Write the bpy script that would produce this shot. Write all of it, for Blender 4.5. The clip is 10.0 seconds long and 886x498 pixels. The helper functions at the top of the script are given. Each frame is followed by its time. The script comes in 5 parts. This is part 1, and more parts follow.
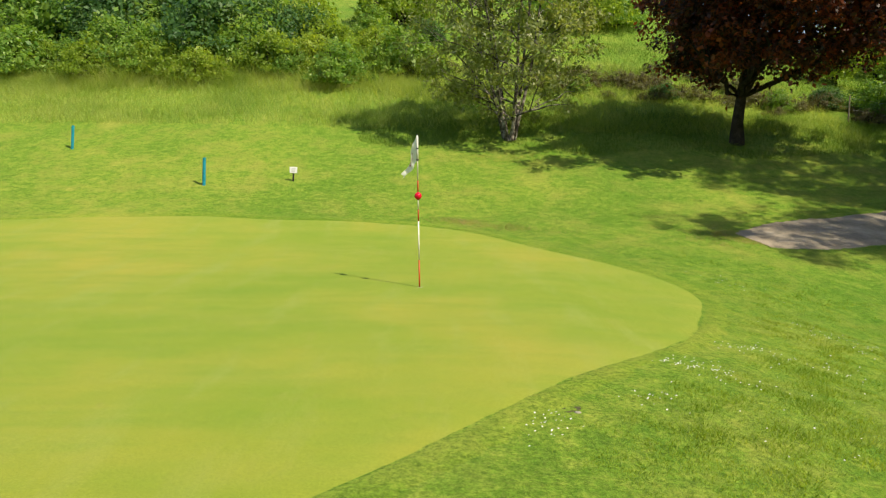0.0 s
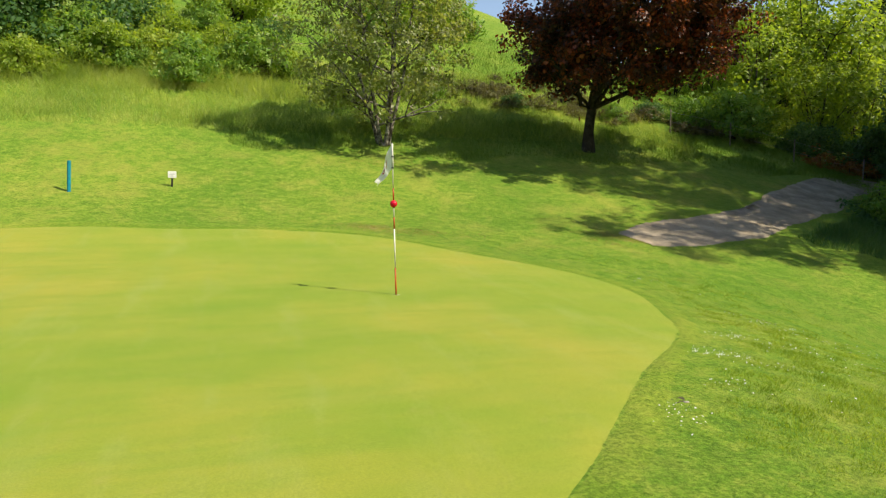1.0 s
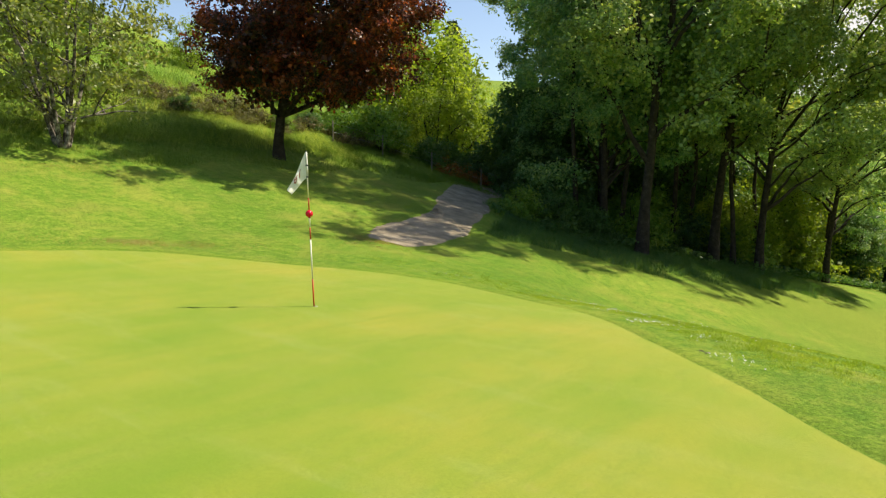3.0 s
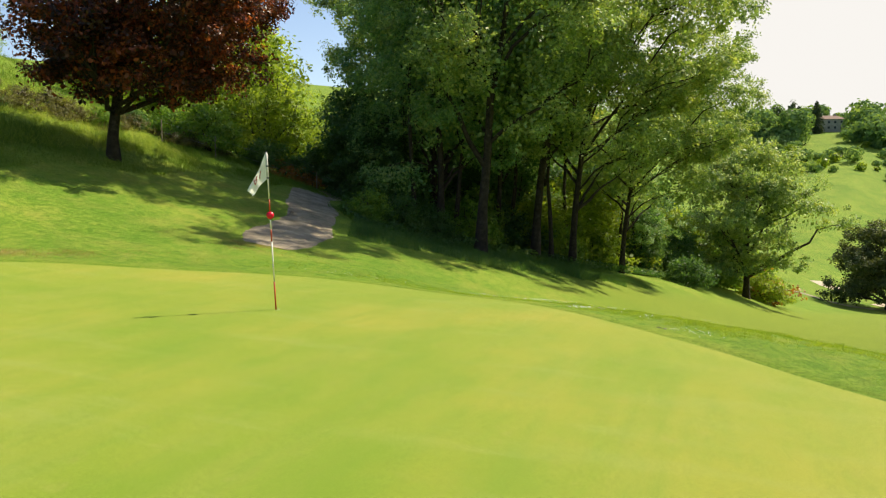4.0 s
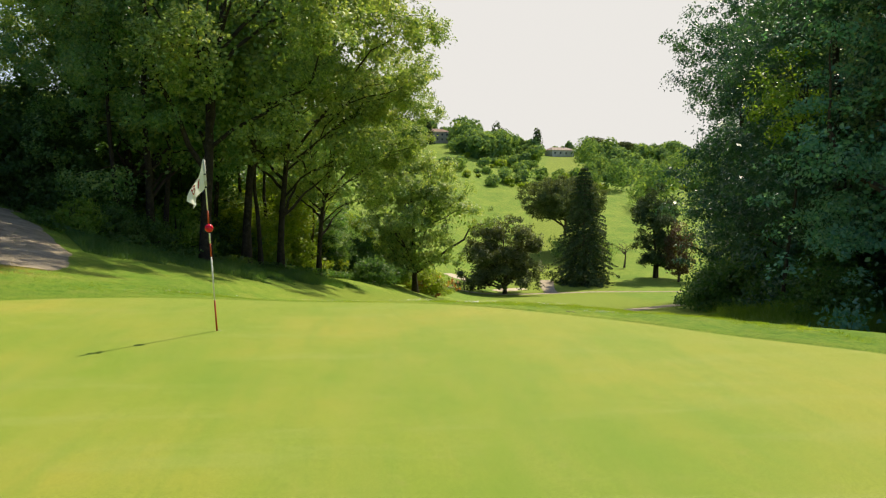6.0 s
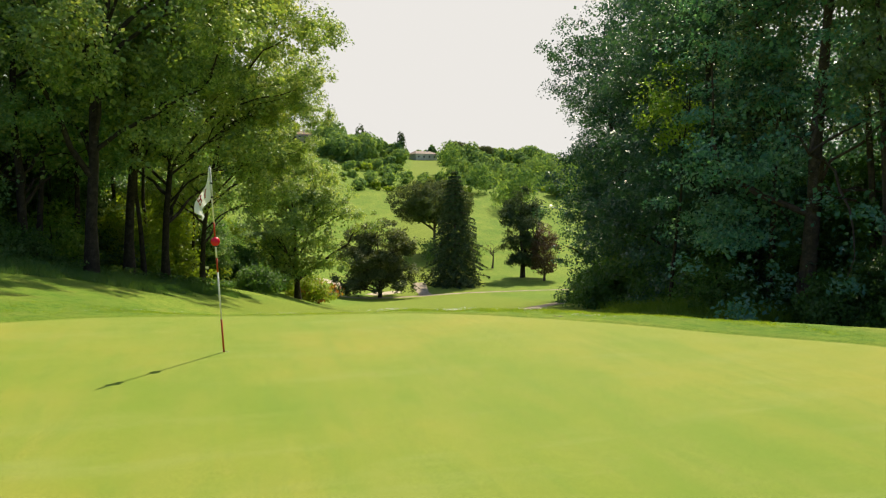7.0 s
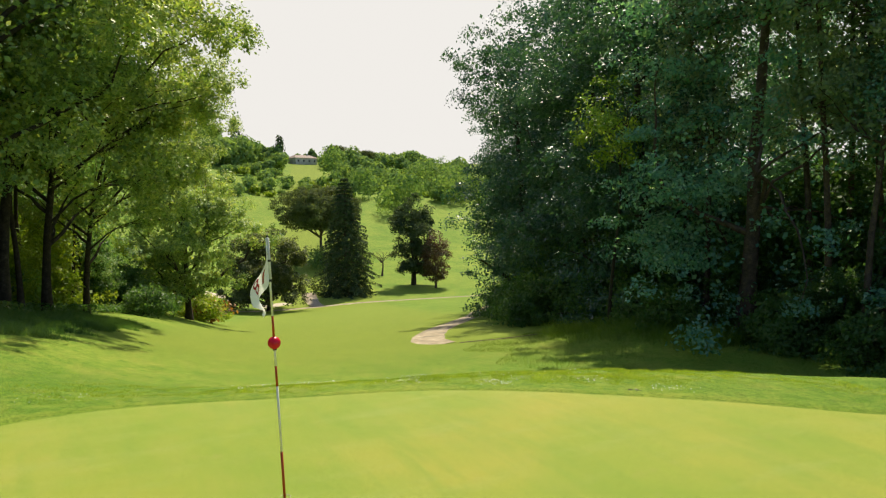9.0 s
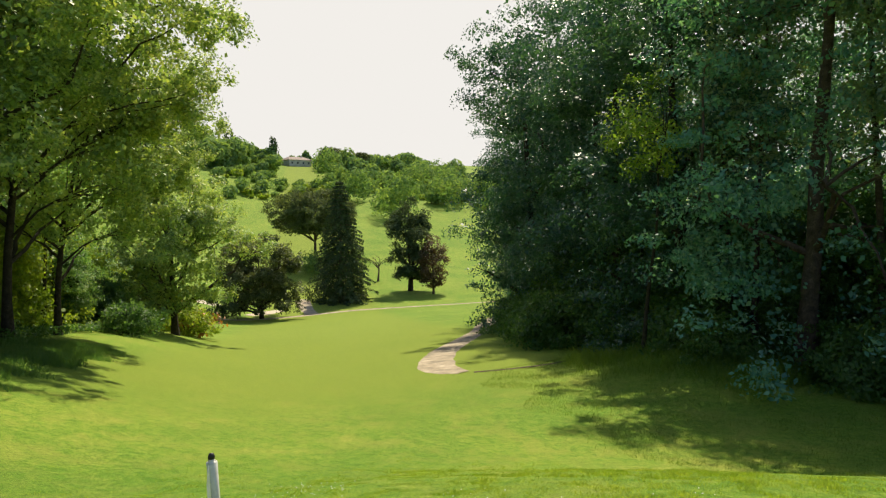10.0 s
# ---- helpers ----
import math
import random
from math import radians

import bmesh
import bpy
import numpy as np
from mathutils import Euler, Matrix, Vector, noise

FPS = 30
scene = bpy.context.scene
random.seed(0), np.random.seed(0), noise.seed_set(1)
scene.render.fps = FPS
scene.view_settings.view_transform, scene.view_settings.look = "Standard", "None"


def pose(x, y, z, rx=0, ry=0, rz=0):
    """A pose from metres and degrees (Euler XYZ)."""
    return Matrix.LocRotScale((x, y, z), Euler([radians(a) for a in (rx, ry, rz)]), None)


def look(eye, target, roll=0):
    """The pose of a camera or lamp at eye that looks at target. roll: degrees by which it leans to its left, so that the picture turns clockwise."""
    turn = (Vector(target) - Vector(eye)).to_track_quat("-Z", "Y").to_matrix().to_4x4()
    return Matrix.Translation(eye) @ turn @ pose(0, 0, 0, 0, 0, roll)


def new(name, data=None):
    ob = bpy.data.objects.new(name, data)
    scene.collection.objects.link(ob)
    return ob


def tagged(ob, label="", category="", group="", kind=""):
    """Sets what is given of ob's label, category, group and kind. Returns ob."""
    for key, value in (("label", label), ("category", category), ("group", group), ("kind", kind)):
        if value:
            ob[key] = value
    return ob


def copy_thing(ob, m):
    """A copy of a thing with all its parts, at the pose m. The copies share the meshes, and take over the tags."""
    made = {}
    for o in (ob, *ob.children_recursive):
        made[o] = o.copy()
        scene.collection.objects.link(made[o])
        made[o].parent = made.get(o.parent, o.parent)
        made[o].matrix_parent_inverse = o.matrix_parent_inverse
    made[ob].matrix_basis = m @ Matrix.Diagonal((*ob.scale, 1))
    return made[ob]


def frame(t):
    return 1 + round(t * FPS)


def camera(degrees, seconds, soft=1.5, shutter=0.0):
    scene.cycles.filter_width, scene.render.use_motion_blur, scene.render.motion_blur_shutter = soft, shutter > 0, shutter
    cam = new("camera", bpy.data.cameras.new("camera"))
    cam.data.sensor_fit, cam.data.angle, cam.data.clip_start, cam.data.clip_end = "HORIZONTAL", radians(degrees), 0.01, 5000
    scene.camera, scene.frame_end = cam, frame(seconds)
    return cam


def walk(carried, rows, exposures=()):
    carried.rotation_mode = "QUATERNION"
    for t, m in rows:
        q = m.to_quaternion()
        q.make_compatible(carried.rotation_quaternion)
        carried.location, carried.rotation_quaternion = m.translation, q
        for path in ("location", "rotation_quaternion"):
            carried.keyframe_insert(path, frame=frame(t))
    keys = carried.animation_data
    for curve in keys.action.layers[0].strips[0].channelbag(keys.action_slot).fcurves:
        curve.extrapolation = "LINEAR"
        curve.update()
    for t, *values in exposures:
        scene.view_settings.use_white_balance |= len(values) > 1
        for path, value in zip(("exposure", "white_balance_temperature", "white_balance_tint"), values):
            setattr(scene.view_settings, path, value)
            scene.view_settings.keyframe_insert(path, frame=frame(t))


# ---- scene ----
cam = camera(64.1, 10.0, soft=1.25)
METRES, EYE, TILT, LEAN, TURN = 25.0, 1.68, -6.2, 0.0, 0.0
ROWS = [
    (0.0, 0.0, 0.0, 0.0, -0.0, 0.0, 0.0),
    (0.5, -0.0507, 0.0015, 0.0019, -7.4, 0.04, 0.73),
    (1.0, -0.1035, 0.0076, 0.0043, -15.69, -0.04, 1.53),
    (1.5, -0.1549, 0.0207, 0.007, -24.12, -0.23, 2.34),
    (2.0, -0.2032, 0.0415, 0.0098, -32.84, -0.54, 3.12),
    (2.5, -0.2478, 0.069, 0.0127, -41.64, -0.95, 3.87),
    (4.0, -0.3577, 0.1775, 0.0223, -67.19, -2.69, 5.56),
    (4.5, -0.3826, 0.2196, 0.0258, -75.54, -3.38, 5.98),
    (5.0, -0.3984, 0.2627, 0.0315, -83.84, -4.2, 6.17),
    (5.5, -0.4066, 0.3062, 0.0357, -90.47, -4.82, 6.32),
    (6.0, -0.404, 0.3484, 0.0426, -96.66, -5.39, 6.41),
    (7.5, -0.3625, 0.4578, 0.0604, -112.35, -6.78, 6.33),
    (8.0, -0.3402, 0.4791, 0.0675, -115.63, -7.07, 6.21),
    (8.5, -0.3068, 0.4893, 0.0768, -117.31, -7.18, 6.14),
    (9.0, -0.2558, 0.4844, 0.0883, -117.77, -7.16, 6.08),
    (9.5, -0.1879, 0.468, 0.0952, -118.12, -7.13, 6.0),
    (10.0, -0.1029, 0.4391, 0.1015, -118.25, -7.07, 5.96),
]
PATH = [(t, pose(0, 0, EYE, TILT, LEAN, TURN) @ pose(METRES * x, METRES * y, METRES * z, 90 + pitch, roll, yaw)) for t, x, y, z, yaw, pitch, roll in ROWS]
walk(cam, PATH, exposures=[(0.0, 0.57, 6600, 13), (2.5, 0.77, 6650, 13), (4.5, 0.65, 6700, 13), (5.5, 0.53, 6700, 13), (7.5, 0.55, 6700, 13), (10.0, 0.62, 6700, 13)])

# world and sun
AZ, EL = radians(127.4), radians(50.7)
world = bpy.data.worlds.new("sky")
scene.world = world
world.use_nodes = True
wn = world.node_tree
wn.nodes.clear()
sky = wn.nodes.new("ShaderNodeTexSky")
sky.sky_type, sky.sun_disc = "NISHITA", False
sky.sun_elevation, sky.sun_rotation = EL, AZ
sky.air_density, sky.dust_density, sky.ozone_density = 1.0, 0.5, 0.5
bg = wn.nodes.new("ShaderNodeBackground")
bg.inputs["Strength"].default_value = 0.103
wo = wn.nodes.new("ShaderNodeOutputWorld")
# an even bright white mixed over the sky on the sun's side, fading upwards
where = wn.nodes.new("ShaderNodeTexCoord")
toward = wn.nodes.new("ShaderNodeVectorMath")
toward.operation = "DOT_PRODUCT"
toward.inputs[1].default_value = (math.sin(AZ), math.cos(AZ), 0)
wn.links.new(where.outputs["Generated"], toward.inputs[0])
veil = wn.nodes.new("ShaderNodeMapRange")
veil.interpolation_type = "SMOOTHSTEP"
veil.inputs["From Min"].default_value, veil.inputs["From Max"].default_value = 0.36, 0.62
wn.links.new(toward.outputs["Value"], veil.inputs["Value"])
haze = wn.nodes.new("ShaderNodeBackground")
haze.inputs["Color"].default_value, haze.inputs["Strength"].default_value = (0.985, 0.99, 0.95, 1), 0.57
up = wn.nodes.new("ShaderNodeSeparateXYZ")
wn.links.new(where.outputs["Generated"], up.inputs[0])
thin = wn.nodes.new("ShaderNodeMapRange")
thin.interpolation_type = "SMOOTHSTEP"
thin.inputs["From Min"].default_value, thin.inputs["From Max"].default_value = 0.9, 0.48
wn.links.new(up.outputs["Z"], thin.inputs["Value"])
cover = wn.nodes.new("ShaderNodeMath")
cover.operation = "MULTIPLY"
wn.links.new(veil.outputs[0], cover.inputs[0])
wn.links.new(thin.outputs[0], cover.inputs[1])
both_skies = wn.nodes.new("ShaderNodeMixShader")
wn.links.new(cover.outputs[0], both_skies.inputs[0])
wn.links.new(sky.outputs[0], bg.inputs[0])
wn.links.new(bg.outputs[0], both_skies.inputs[1])
wn.links.new(haze.outputs[0], both_skies.inputs[2])
wn.links.new(both_skies.outputs[0], wo.inputs[0])
sun_lamp = bpy.data.lights.new("sun", "SUN")
sun_lamp.energy, sun_lamp.angle, sun_lamp.color = 4.9, radians(0.6), (1.0, 0.91, 0.7)
sun = new("sun", sun_lamp)
SUNWARD = Vector((math.sin(AZ) * math.cos(EL), math.cos(AZ) * math.cos(EL), math.sin(EL)))
sun.matrix_basis = look(SUNWARD * 100, (0, 0, 0))


# materials
def tree_of(name):
    m = bpy.data.materials.new(name)
    m.use_nodes = True
    nt = m.node_tree
    nt.nodes.clear()
    return m, nt


def ramp(nt, stops):
    r = nt.nodes.new("ShaderNodeValToRGB")
    while len(r.color_ramp.elements) < len(stops):
        r.color_ramp.elements.new(0.5)
    for e, (p, c) in zip(r.color_ramp.elements, stops):
        e.position, e.color = p, (*c, 1)
    return r


def noise_node(nt, scale, detail=4.0, rough=0.6, stretch=(1, 1, 1)):
    g = nt.nodes.new("ShaderNodeNewGeometry")
    mp = nt.nodes.new("ShaderNodeMapping")
    mp.inputs["Scale"].default_value = stretch
    n = nt.nodes.new("ShaderNodeTexNoise")
    n.inputs["Scale"].default_value, n.inputs["Detail"].default_value, n.inputs["Roughness"].default_value = scale, detail, rough
    nt.links.new(g.outputs["Position"], mp.inputs[0])
    nt.links.new(mp.outputs[0], n.inputs["Vector"])
    return n


def mix(nt, fac, a, b, mode="MIX"):
    m = nt.nodes.new("ShaderNodeMix")
    m.data_type, m.blend_type = "RGBA", mode
    for sock, v in ((m.inputs[0], fac), (m.inputs[6], a), (m.inputs[7], b)):
        if isinstance(v, bpy.types.NodeSocket):
            nt.links.new(v, sock)
        elif isinstance(v, (int, float)):
            sock.default_value = v
        else:
            sock.default_value = (*v, 1)
    return m.outputs[2]


def surface(name, stops, scale=4.0, rough=0.8, detail_scale=None, detail_mix=0.5, bump=0.0, bump_scale=40.0, metal=0.0, large=None, spec=0.3):
    """A principled surface: a ramp on noise, finer noise multiplied in, large patches, bump."""
    m, nt = tree_of(name)
    n = noise_node(nt, scale)
    r = ramp(nt, stops)
    nt.links.new(n.outputs["Fac"], r.inputs[0])
    col = r.outputs[0]
    if large:
        lscale, lcol, lo, hi = large
        ln = noise_node(nt, lscale, 3.0)
        lr = ramp(nt, [(lo, (0, 0, 0)), (hi, (1, 1, 1))])
        nt.links.new(ln.outputs["Fac"], lr.inputs[0])
        col = mix(nt, lr.outputs[0], col, lcol)
    if detail_scale:
        d = noise_node(nt, detail_scale, 5.0, 0.7)
        dr = ramp(nt, [(0.3, (1 - detail_mix,) * 3), (0.7, (1 + detail_mix * 0.6,) * 3)])
        nt.links.new(d.outputs["Fac"], dr.inputs[0])
        col = mix(nt, 1.0, col, dr.outputs[0], "MULTIPLY")
    p = nt.nodes.new("ShaderNodeBsdfPrincipled")
    p.inputs["Roughness"].default_value, p.inputs["Metallic"].default_value = rough, metal
    p.inputs["Specular IOR Level"].default_value = spec
    nt.links.new(col, p.inputs["Base Color"])
    if bump:
        b = nt.nodes.new("ShaderNodeBump")
        bn = noise_node(nt, bump_scale, 4.0, 0.7)
        b.inputs["Strength"].default_value, b.inputs["Distance"].default_value = 1.0, bump
        nt.links.new(bn.outputs["Fac"], b.inputs["Height"])
        nt.links.new(b.outputs[0], p.inputs["Normal"])
    o = nt.nodes.new("ShaderNodeOutputMaterial")
    nt.links.new(p.outputs[0], o.inputs[0])
    return m


def leafy(name, stops, through_light=0.45, gloss=0.25, patch=0.35, rough=0.45):
    """Leaves: colour varies leaf by leaf and in patches; light comes through them."""
    m, nt = tree_of(name)
    g = nt.nodes.new("ShaderNodeNewGeometry")
    r = ramp(nt, stops)
    n = noise_node(nt, patch, 2.0)
    a = nt.nodes.new("ShaderNodeMath")
    a.operation = "MULTIPLY_ADD"
    nt.links.new(g.outputs["Random Per Island"], a.inputs[0])
    a.inputs[1].default_value = 0.55
    s = nt.nodes.new("ShaderNodeMath")
    s.operation = "MULTIPLY_ADD"
    nt.links.new(n.outputs["Fac"], s.inputs[0])
    s.inputs[1].default_value, s.inputs[2].default_value = 1.1, -0.33
    nt.links.new(s.outputs[0], a.inputs[2])
    nt.links.new(a.outputs[0], r.inputs[0])
    p = nt.nodes.new("ShaderNodeBsdfPrincipled")
    p.inputs["Roughness"].default_value = rough
    p.inputs["Specular IOR Level"].default_value = gloss
    nt.links.new(r.outputs[0], p.inputs["Base Color"])
    t = nt.nodes.new("ShaderNodeBsdfTranslucent")
    lit = mix(nt, 1.0, r.outputs[0], (1.75, 1.65, 0.65), "MULTIPLY")
    nt.links.new(lit, t.inputs[0])
    ms = nt.nodes.new("ShaderNodeMixShader")
    ms.inputs[0].default_value = through_light
    nt.links.new(p.outputs[0], ms.inputs[1])
    nt.links.new(t.outputs[0], ms.inputs[2])
    o = nt.nodes.new("ShaderNodeOutputMaterial")
    nt.links.new(ms.outputs[0], o.inputs[0])
    return m


def plain(name, c, rough=0.5, spread=0.15, bump=0.0, scale=8.0, metal=0.0):
    return surface(name, [(0.35, tuple(v * (1 - spread) for v in c)), (0.65, tuple(min(1, v * (1 + spread)) for v in c))], scale, rough, 60.0, 0.15, bump, 90.0, metal)


def grass_sheen(p):
    """The soft glow of blade tips seen at a flat angle."""
    p.inputs["Sheen Weight"].default_value, p.inputs["Sheen Roughness"].default_value = 0.18, 0.4
    p.inputs["Sheen Tint"].default_value = (0.78, 0.86, 0.2, 1)


def turf(name, low, mid, high, dry, mown=None):
    """Grass seen from above: fine grain, hand-sized mottling, patches of drier grass."""
    m, nt = tree_of(name)
    n1 = noise_node(nt, 4.0, 8.0, 0.85)
    r1 = ramp(nt, [(0.38, low), (0.5, mid), (0.62, high)])
    nt.links.new(n1.outputs["Fac"], r1.inputs[0])
    n2 = noise_node(nt, 0.8, 6.0, 0.7)
    r2 = ramp(nt, [(0.47, (0, 0, 0)), (0.68, (0.65, 0.65, 0.65))])
    nt.links.new(n2.outputs["Fac"], r2.inputs[0])
    col = mix(nt, r2.outputs[0], r1.outputs[0], dry)
    n3 = noise_node(nt, 0.13, 5.0, 0.62)
    r3 = ramp(nt, [(0.38, (0.74, 0.86, 0.74)), (0.62, (1.22, 1.1, 1.15))])
    nt.links.new(n3.outputs["Fac"], r3.inputs[0])
    col = mix(nt, 1.0, col, r3.outputs[0], "MULTIPLY")
    if mown:
        g = nt.nodes.new("ShaderNodeNewGeometry")
        sep = nt.nodes.new("ShaderNodeSeparateXYZ")
        nt.links.new(g.outputs["Position"], sep.inputs[0])

        def calc(op, u, v=None, w=None):
            q = nt.nodes.new("ShaderNodeMath")
            q.operation = op
            for sock, val in zip(q.inputs, (u, v, w)):
                if isinstance(val, bpy.types.NodeSocket):
                    nt.links.new(val, sock)
                elif val is not None:
                    sock.default_value = val
            return q.outputs[0]

        across = calc("ABSOLUTE", calc("ADD", calc("MULTIPLY_ADD", sep.outputs[0], 0.3, sep.outputs[1]), -7.5))
        edge = calc("MULTIPLY_ADD", n2.outputs["Fac"], 5.0, across)
        wide = calc("SMOOTH_MIN", calc("MULTIPLY", sep.outputs[0], 0.5), 11.0, 4.0)
        inside = calc("MULTIPLY_ADD", calc("SUBTRACT", calc("ADD", wide, 2.5), edge), 0.35, 0.5)
        start = calc("MULTIPLY_ADD", sep.outputs[0], 0.1, -1.5)
        lane = nt.nodes.new("ShaderNodeClamp")
        nt.links.new(calc("MINIMUM", inside, start), lane.inputs[0])
        fine = calc("MULTIPLY", lane.outputs[0], 0.8)
        col = mix(nt, fine, col, mown)
    n4 = noise_node(nt, 22.0, 6.0, 0.9)
    r4 = ramp(nt, [(0.38, (0.36, 0.46, 0.34)), (0.62, (1.55, 1.45, 1.42))])
    nt.links.new(n4.outputs["Fac"], r4.inputs[0])
    col = mix(nt, 1.0, col, r4.outputs[0], "MULTIPLY")
    p = nt.nodes.new("ShaderNodeBsdfPrincipled")
    p.inputs["Roughness"].default_value, p.inputs["Specular IOR Level"].default_value = 0.9, 0.1
    grass_sheen(p)
    nt.links.new(col, p.inputs["Base Color"])
    b = nt.nodes.new("ShaderNodeBump")
    b.inputs["Distance"].default_value = 0.022
    nb = noise_node(nt, 16.0, 6.0, 0.8)
    nt.links.new(nb.outputs["Fac"], b.inputs["Height"])
    nt.links.new(b.outputs[0], p.inputs["Normal"])
    o = nt.nodes.new("ShaderNodeOutputMaterial")
    nt.links.new(p.outputs[0], o.inputs[0])
    return m


turf_rough = turf("rough_turf", (0.06, 0.145, 0.012), (0.115, 0.21, 0.02), (0.2, 0.265, 0.04), (0.23, 0.248, 0.05), (0.162, 0.216, 0.026))
turf_collar = turf("collar_turf", (0.095, 0.178, 0.016), (0.14, 0.222, 0.022), (0.19, 0.25, 0.034), (0.21, 0.245, 0.042))


def putting_turf():
    """Close-mown grass: broad soft tints, faint mowing streaks, small brown and pale flecks, fine grain."""
    m, nt = tree_of("green_turf")
    wide = noise_node(nt, 0.2, 4.0, 0.6)
    r = ramp(nt, [(0.35, (0.145, 0.232, 0.018)), (0.5, (0.198, 0.254, 0.026)), (0.64, (0.28, 0.272, 0.036))])
    nt.links.new(wide.outputs["Fac"], r.inputs[0])
    col = r.outputs[0]
    for scale, stretch, lo, hi, tint in ((0.5, (0.55, 2.2, 1), 0.45, 0.78, (0.25, 0.27, 0.046)), (1.1, (0.4, 2.4, 1), 0.47, 0.72, (0.135, 0.225, 0.022)), (0.8, (2.6, 0.45, 1), 0.52, 0.75, (0.24, 0.29, 0.07)), (3.2, (1, 1, 1), 0.6, 0.82, (0.27, 0.265, 0.075))):
        n = noise_node(nt, scale, 5.0, 0.7, stretch)
        f = ramp(nt, [(lo, (0, 0, 0)), (hi, (0.55, 0.55, 0.55))])
        nt.links.new(n.outputs["Fac"], f.inputs[0])
        col = mix(nt, f.outputs[0], col, tint)
    # the drier southern half, with a ragged border
    g = nt.nodes.new("ShaderNodeNewGeometry")
    side = nt.nodes.new("ShaderNodeVectorMath")
    side.operation = "DOT_PRODUCT"
    side.inputs[1].default_value = (0.05, -0.13, 0)
    nt.links.new(g.outputs["Position"], side.inputs[0])
    rag = noise_node(nt, 0.45, 5.0, 0.65, (0.7, 1.3, 1))
    total = nt.nodes.new("ShaderNodeMath")
    total.operation = "MULTIPLY_ADD"
    nt.links.new(rag.outputs["Fac"], total.inputs[0])
    total.inputs[1].default_value = 2.2
    nt.links.new(side.outputs["Value"], total.inputs[2])
    dry = ramp(nt, [(0.15, (0, 0, 0)), (0.75, (0.4, 0.4, 0.4))])
    nt.links.new(total.outputs[0], dry.inputs[0])
    col = mix(nt, dry.outputs[0], col, (0.31, 0.28, 0.034))
    d = noise_node(nt, 60.0, 5.0, 0.8)
    dr = ramp(nt, [(0.3, (0.72, 0.75, 0.7)), (0.7, (1.2, 1.18, 1.2))])
    nt.links.new(d.outputs["Fac"], dr.inputs[0])
    col = mix(nt, 1.0, col, dr.outputs[0], "MULTIPLY")
    p = nt.nodes.new("ShaderNodeBsdfPrincipled")
    p.inputs["Roughness"].default_value, p.inputs["Specular IOR Level"].default_value = 0.85, 0.2
    grass_sheen(p)
    nt.links.new(col, p.inputs["Base Color"])
    b = nt.nodes.new("ShaderNodeBump")
    b.inputs["Distance"].default_value = 0.004
    bn = noise_node(nt, 120.0, 4.0, 0.7)
    nt.links.new(bn.outputs["Fac"], b.inputs["Height"])
    nt.links.new(b.outputs[0], p.inputs["Normal"])
    o = nt.nodes.new("ShaderNodeOutputMaterial")
    nt.links.new(p.outputs[0], o.inputs[0])
    return m


turf_green = putting_turf()
gravel_mat = surface("gravel", [(0.3, (0.265, 0.222, 0.16)), (0.55, (0.4, 0.34, 0.25)), (0.75, (0.54, 0.46, 0.345))], 1.6, 0.95, 35.0, 0.4, 0.02, 50.0, large=(0.9, (0.19, 0.168, 0.125), 0.5, 0.75), spec=0.1)
earth_mat = surface("bare_earth", [(0.3, (0.07, 0.055, 0.035)), (0.7, (0.15, 0.12, 0.08))], 3.0, 0.95, 30.0, 0.4, 0.015, 40.0, spec=0.1)
sand_mat = surface("sand", [(0.3, (0.42, 0.36, 0.27)), (0.7, (0.52, 0.46, 0.36))], 2.0, 0.95, 40.0, 0.15, spec=0.1)
bark_dark = surface("dark_bark", [(0.3, (0.025, 0.02, 0.014)), (0.55, (0.055, 0.043, 0.03)), (0.75, (0.1, 0.08, 0.06))], 5.0, 0.9, 30.0, 0.6, 0.04, 25.0)
bark_brown = surface("brown_bark", [(0.3, (0.06, 0.042, 0.032)), (0.6, (0.13, 0.092, 0.07)), (0.75, (0.21, 0.155, 0.12))], 4.0, 0.9, 28.0, 0.6, 0.04, 25.0)
bark_birch = surface("pale_bark", [(0.42, (0.05, 0.04, 0.032)), (0.52, (0.17, 0.15, 0.125)), (0.68, (0.42, 0.39, 0.35))], 7.0, 0.8, 30.0, 0.4, 0.01, 40.0)
leaf_mid = leafy("leaf_mid_green", [(0.1, (0.08, 0.2, 0.085)), (0.5, (0.17, 0.31, 0.11)), (0.9, (0.32, 0.42, 0.14))], 0.38, 0.4, 0.35, 0.52)
leaf_deep = leafy("leaf_deep_green", [(0.1, (0.048, 0.165, 0.13)), (0.5, (0.11, 0.285, 0.205)), (0.9, (0.24, 0.4, 0.275))], 0.38, 0.5, 0.35, 0.48)
# darker copy of leaf_deep: the wood's shade is put into the colour
leaf_shaded = leafy("leaf_shaded_green", [(0.1, (0.02, 0.07, 0.048)), (0.5, (0.04, 0.115, 0.072)), (0.9, (0.085, 0.17, 0.098))], 0.26, 0.45, 0.35, 0.4)
leaf_silver = leafy("leaf_silver_green", [(0.1, (0.09, 0.16, 0.1)), (0.5, (0.16, 0.25, 0.15)), (0.9, (0.27, 0.33, 0.2))], 0.45, 0.7, 0.35, 0.35)
leaf_hedge = leafy("leaf_hedge", [(0.1, (0.075, 0.175, 0.026)), (0.5, (0.155, 0.275, 0.045)), (0.9, (0.27, 0.36, 0.075))], 0.45)
# leaf colour brightened to put light into the front crowns and spreading tree
leaf_lit = leafy("leaf_lit_green", [(0.1, (0.075, 0.155, 0.06)), (0.5, (0.235, 0.35, 0.112)), (0.9, (0.44, 0.49, 0.16))], 0.34, 0.35, 0.35, 0.52)
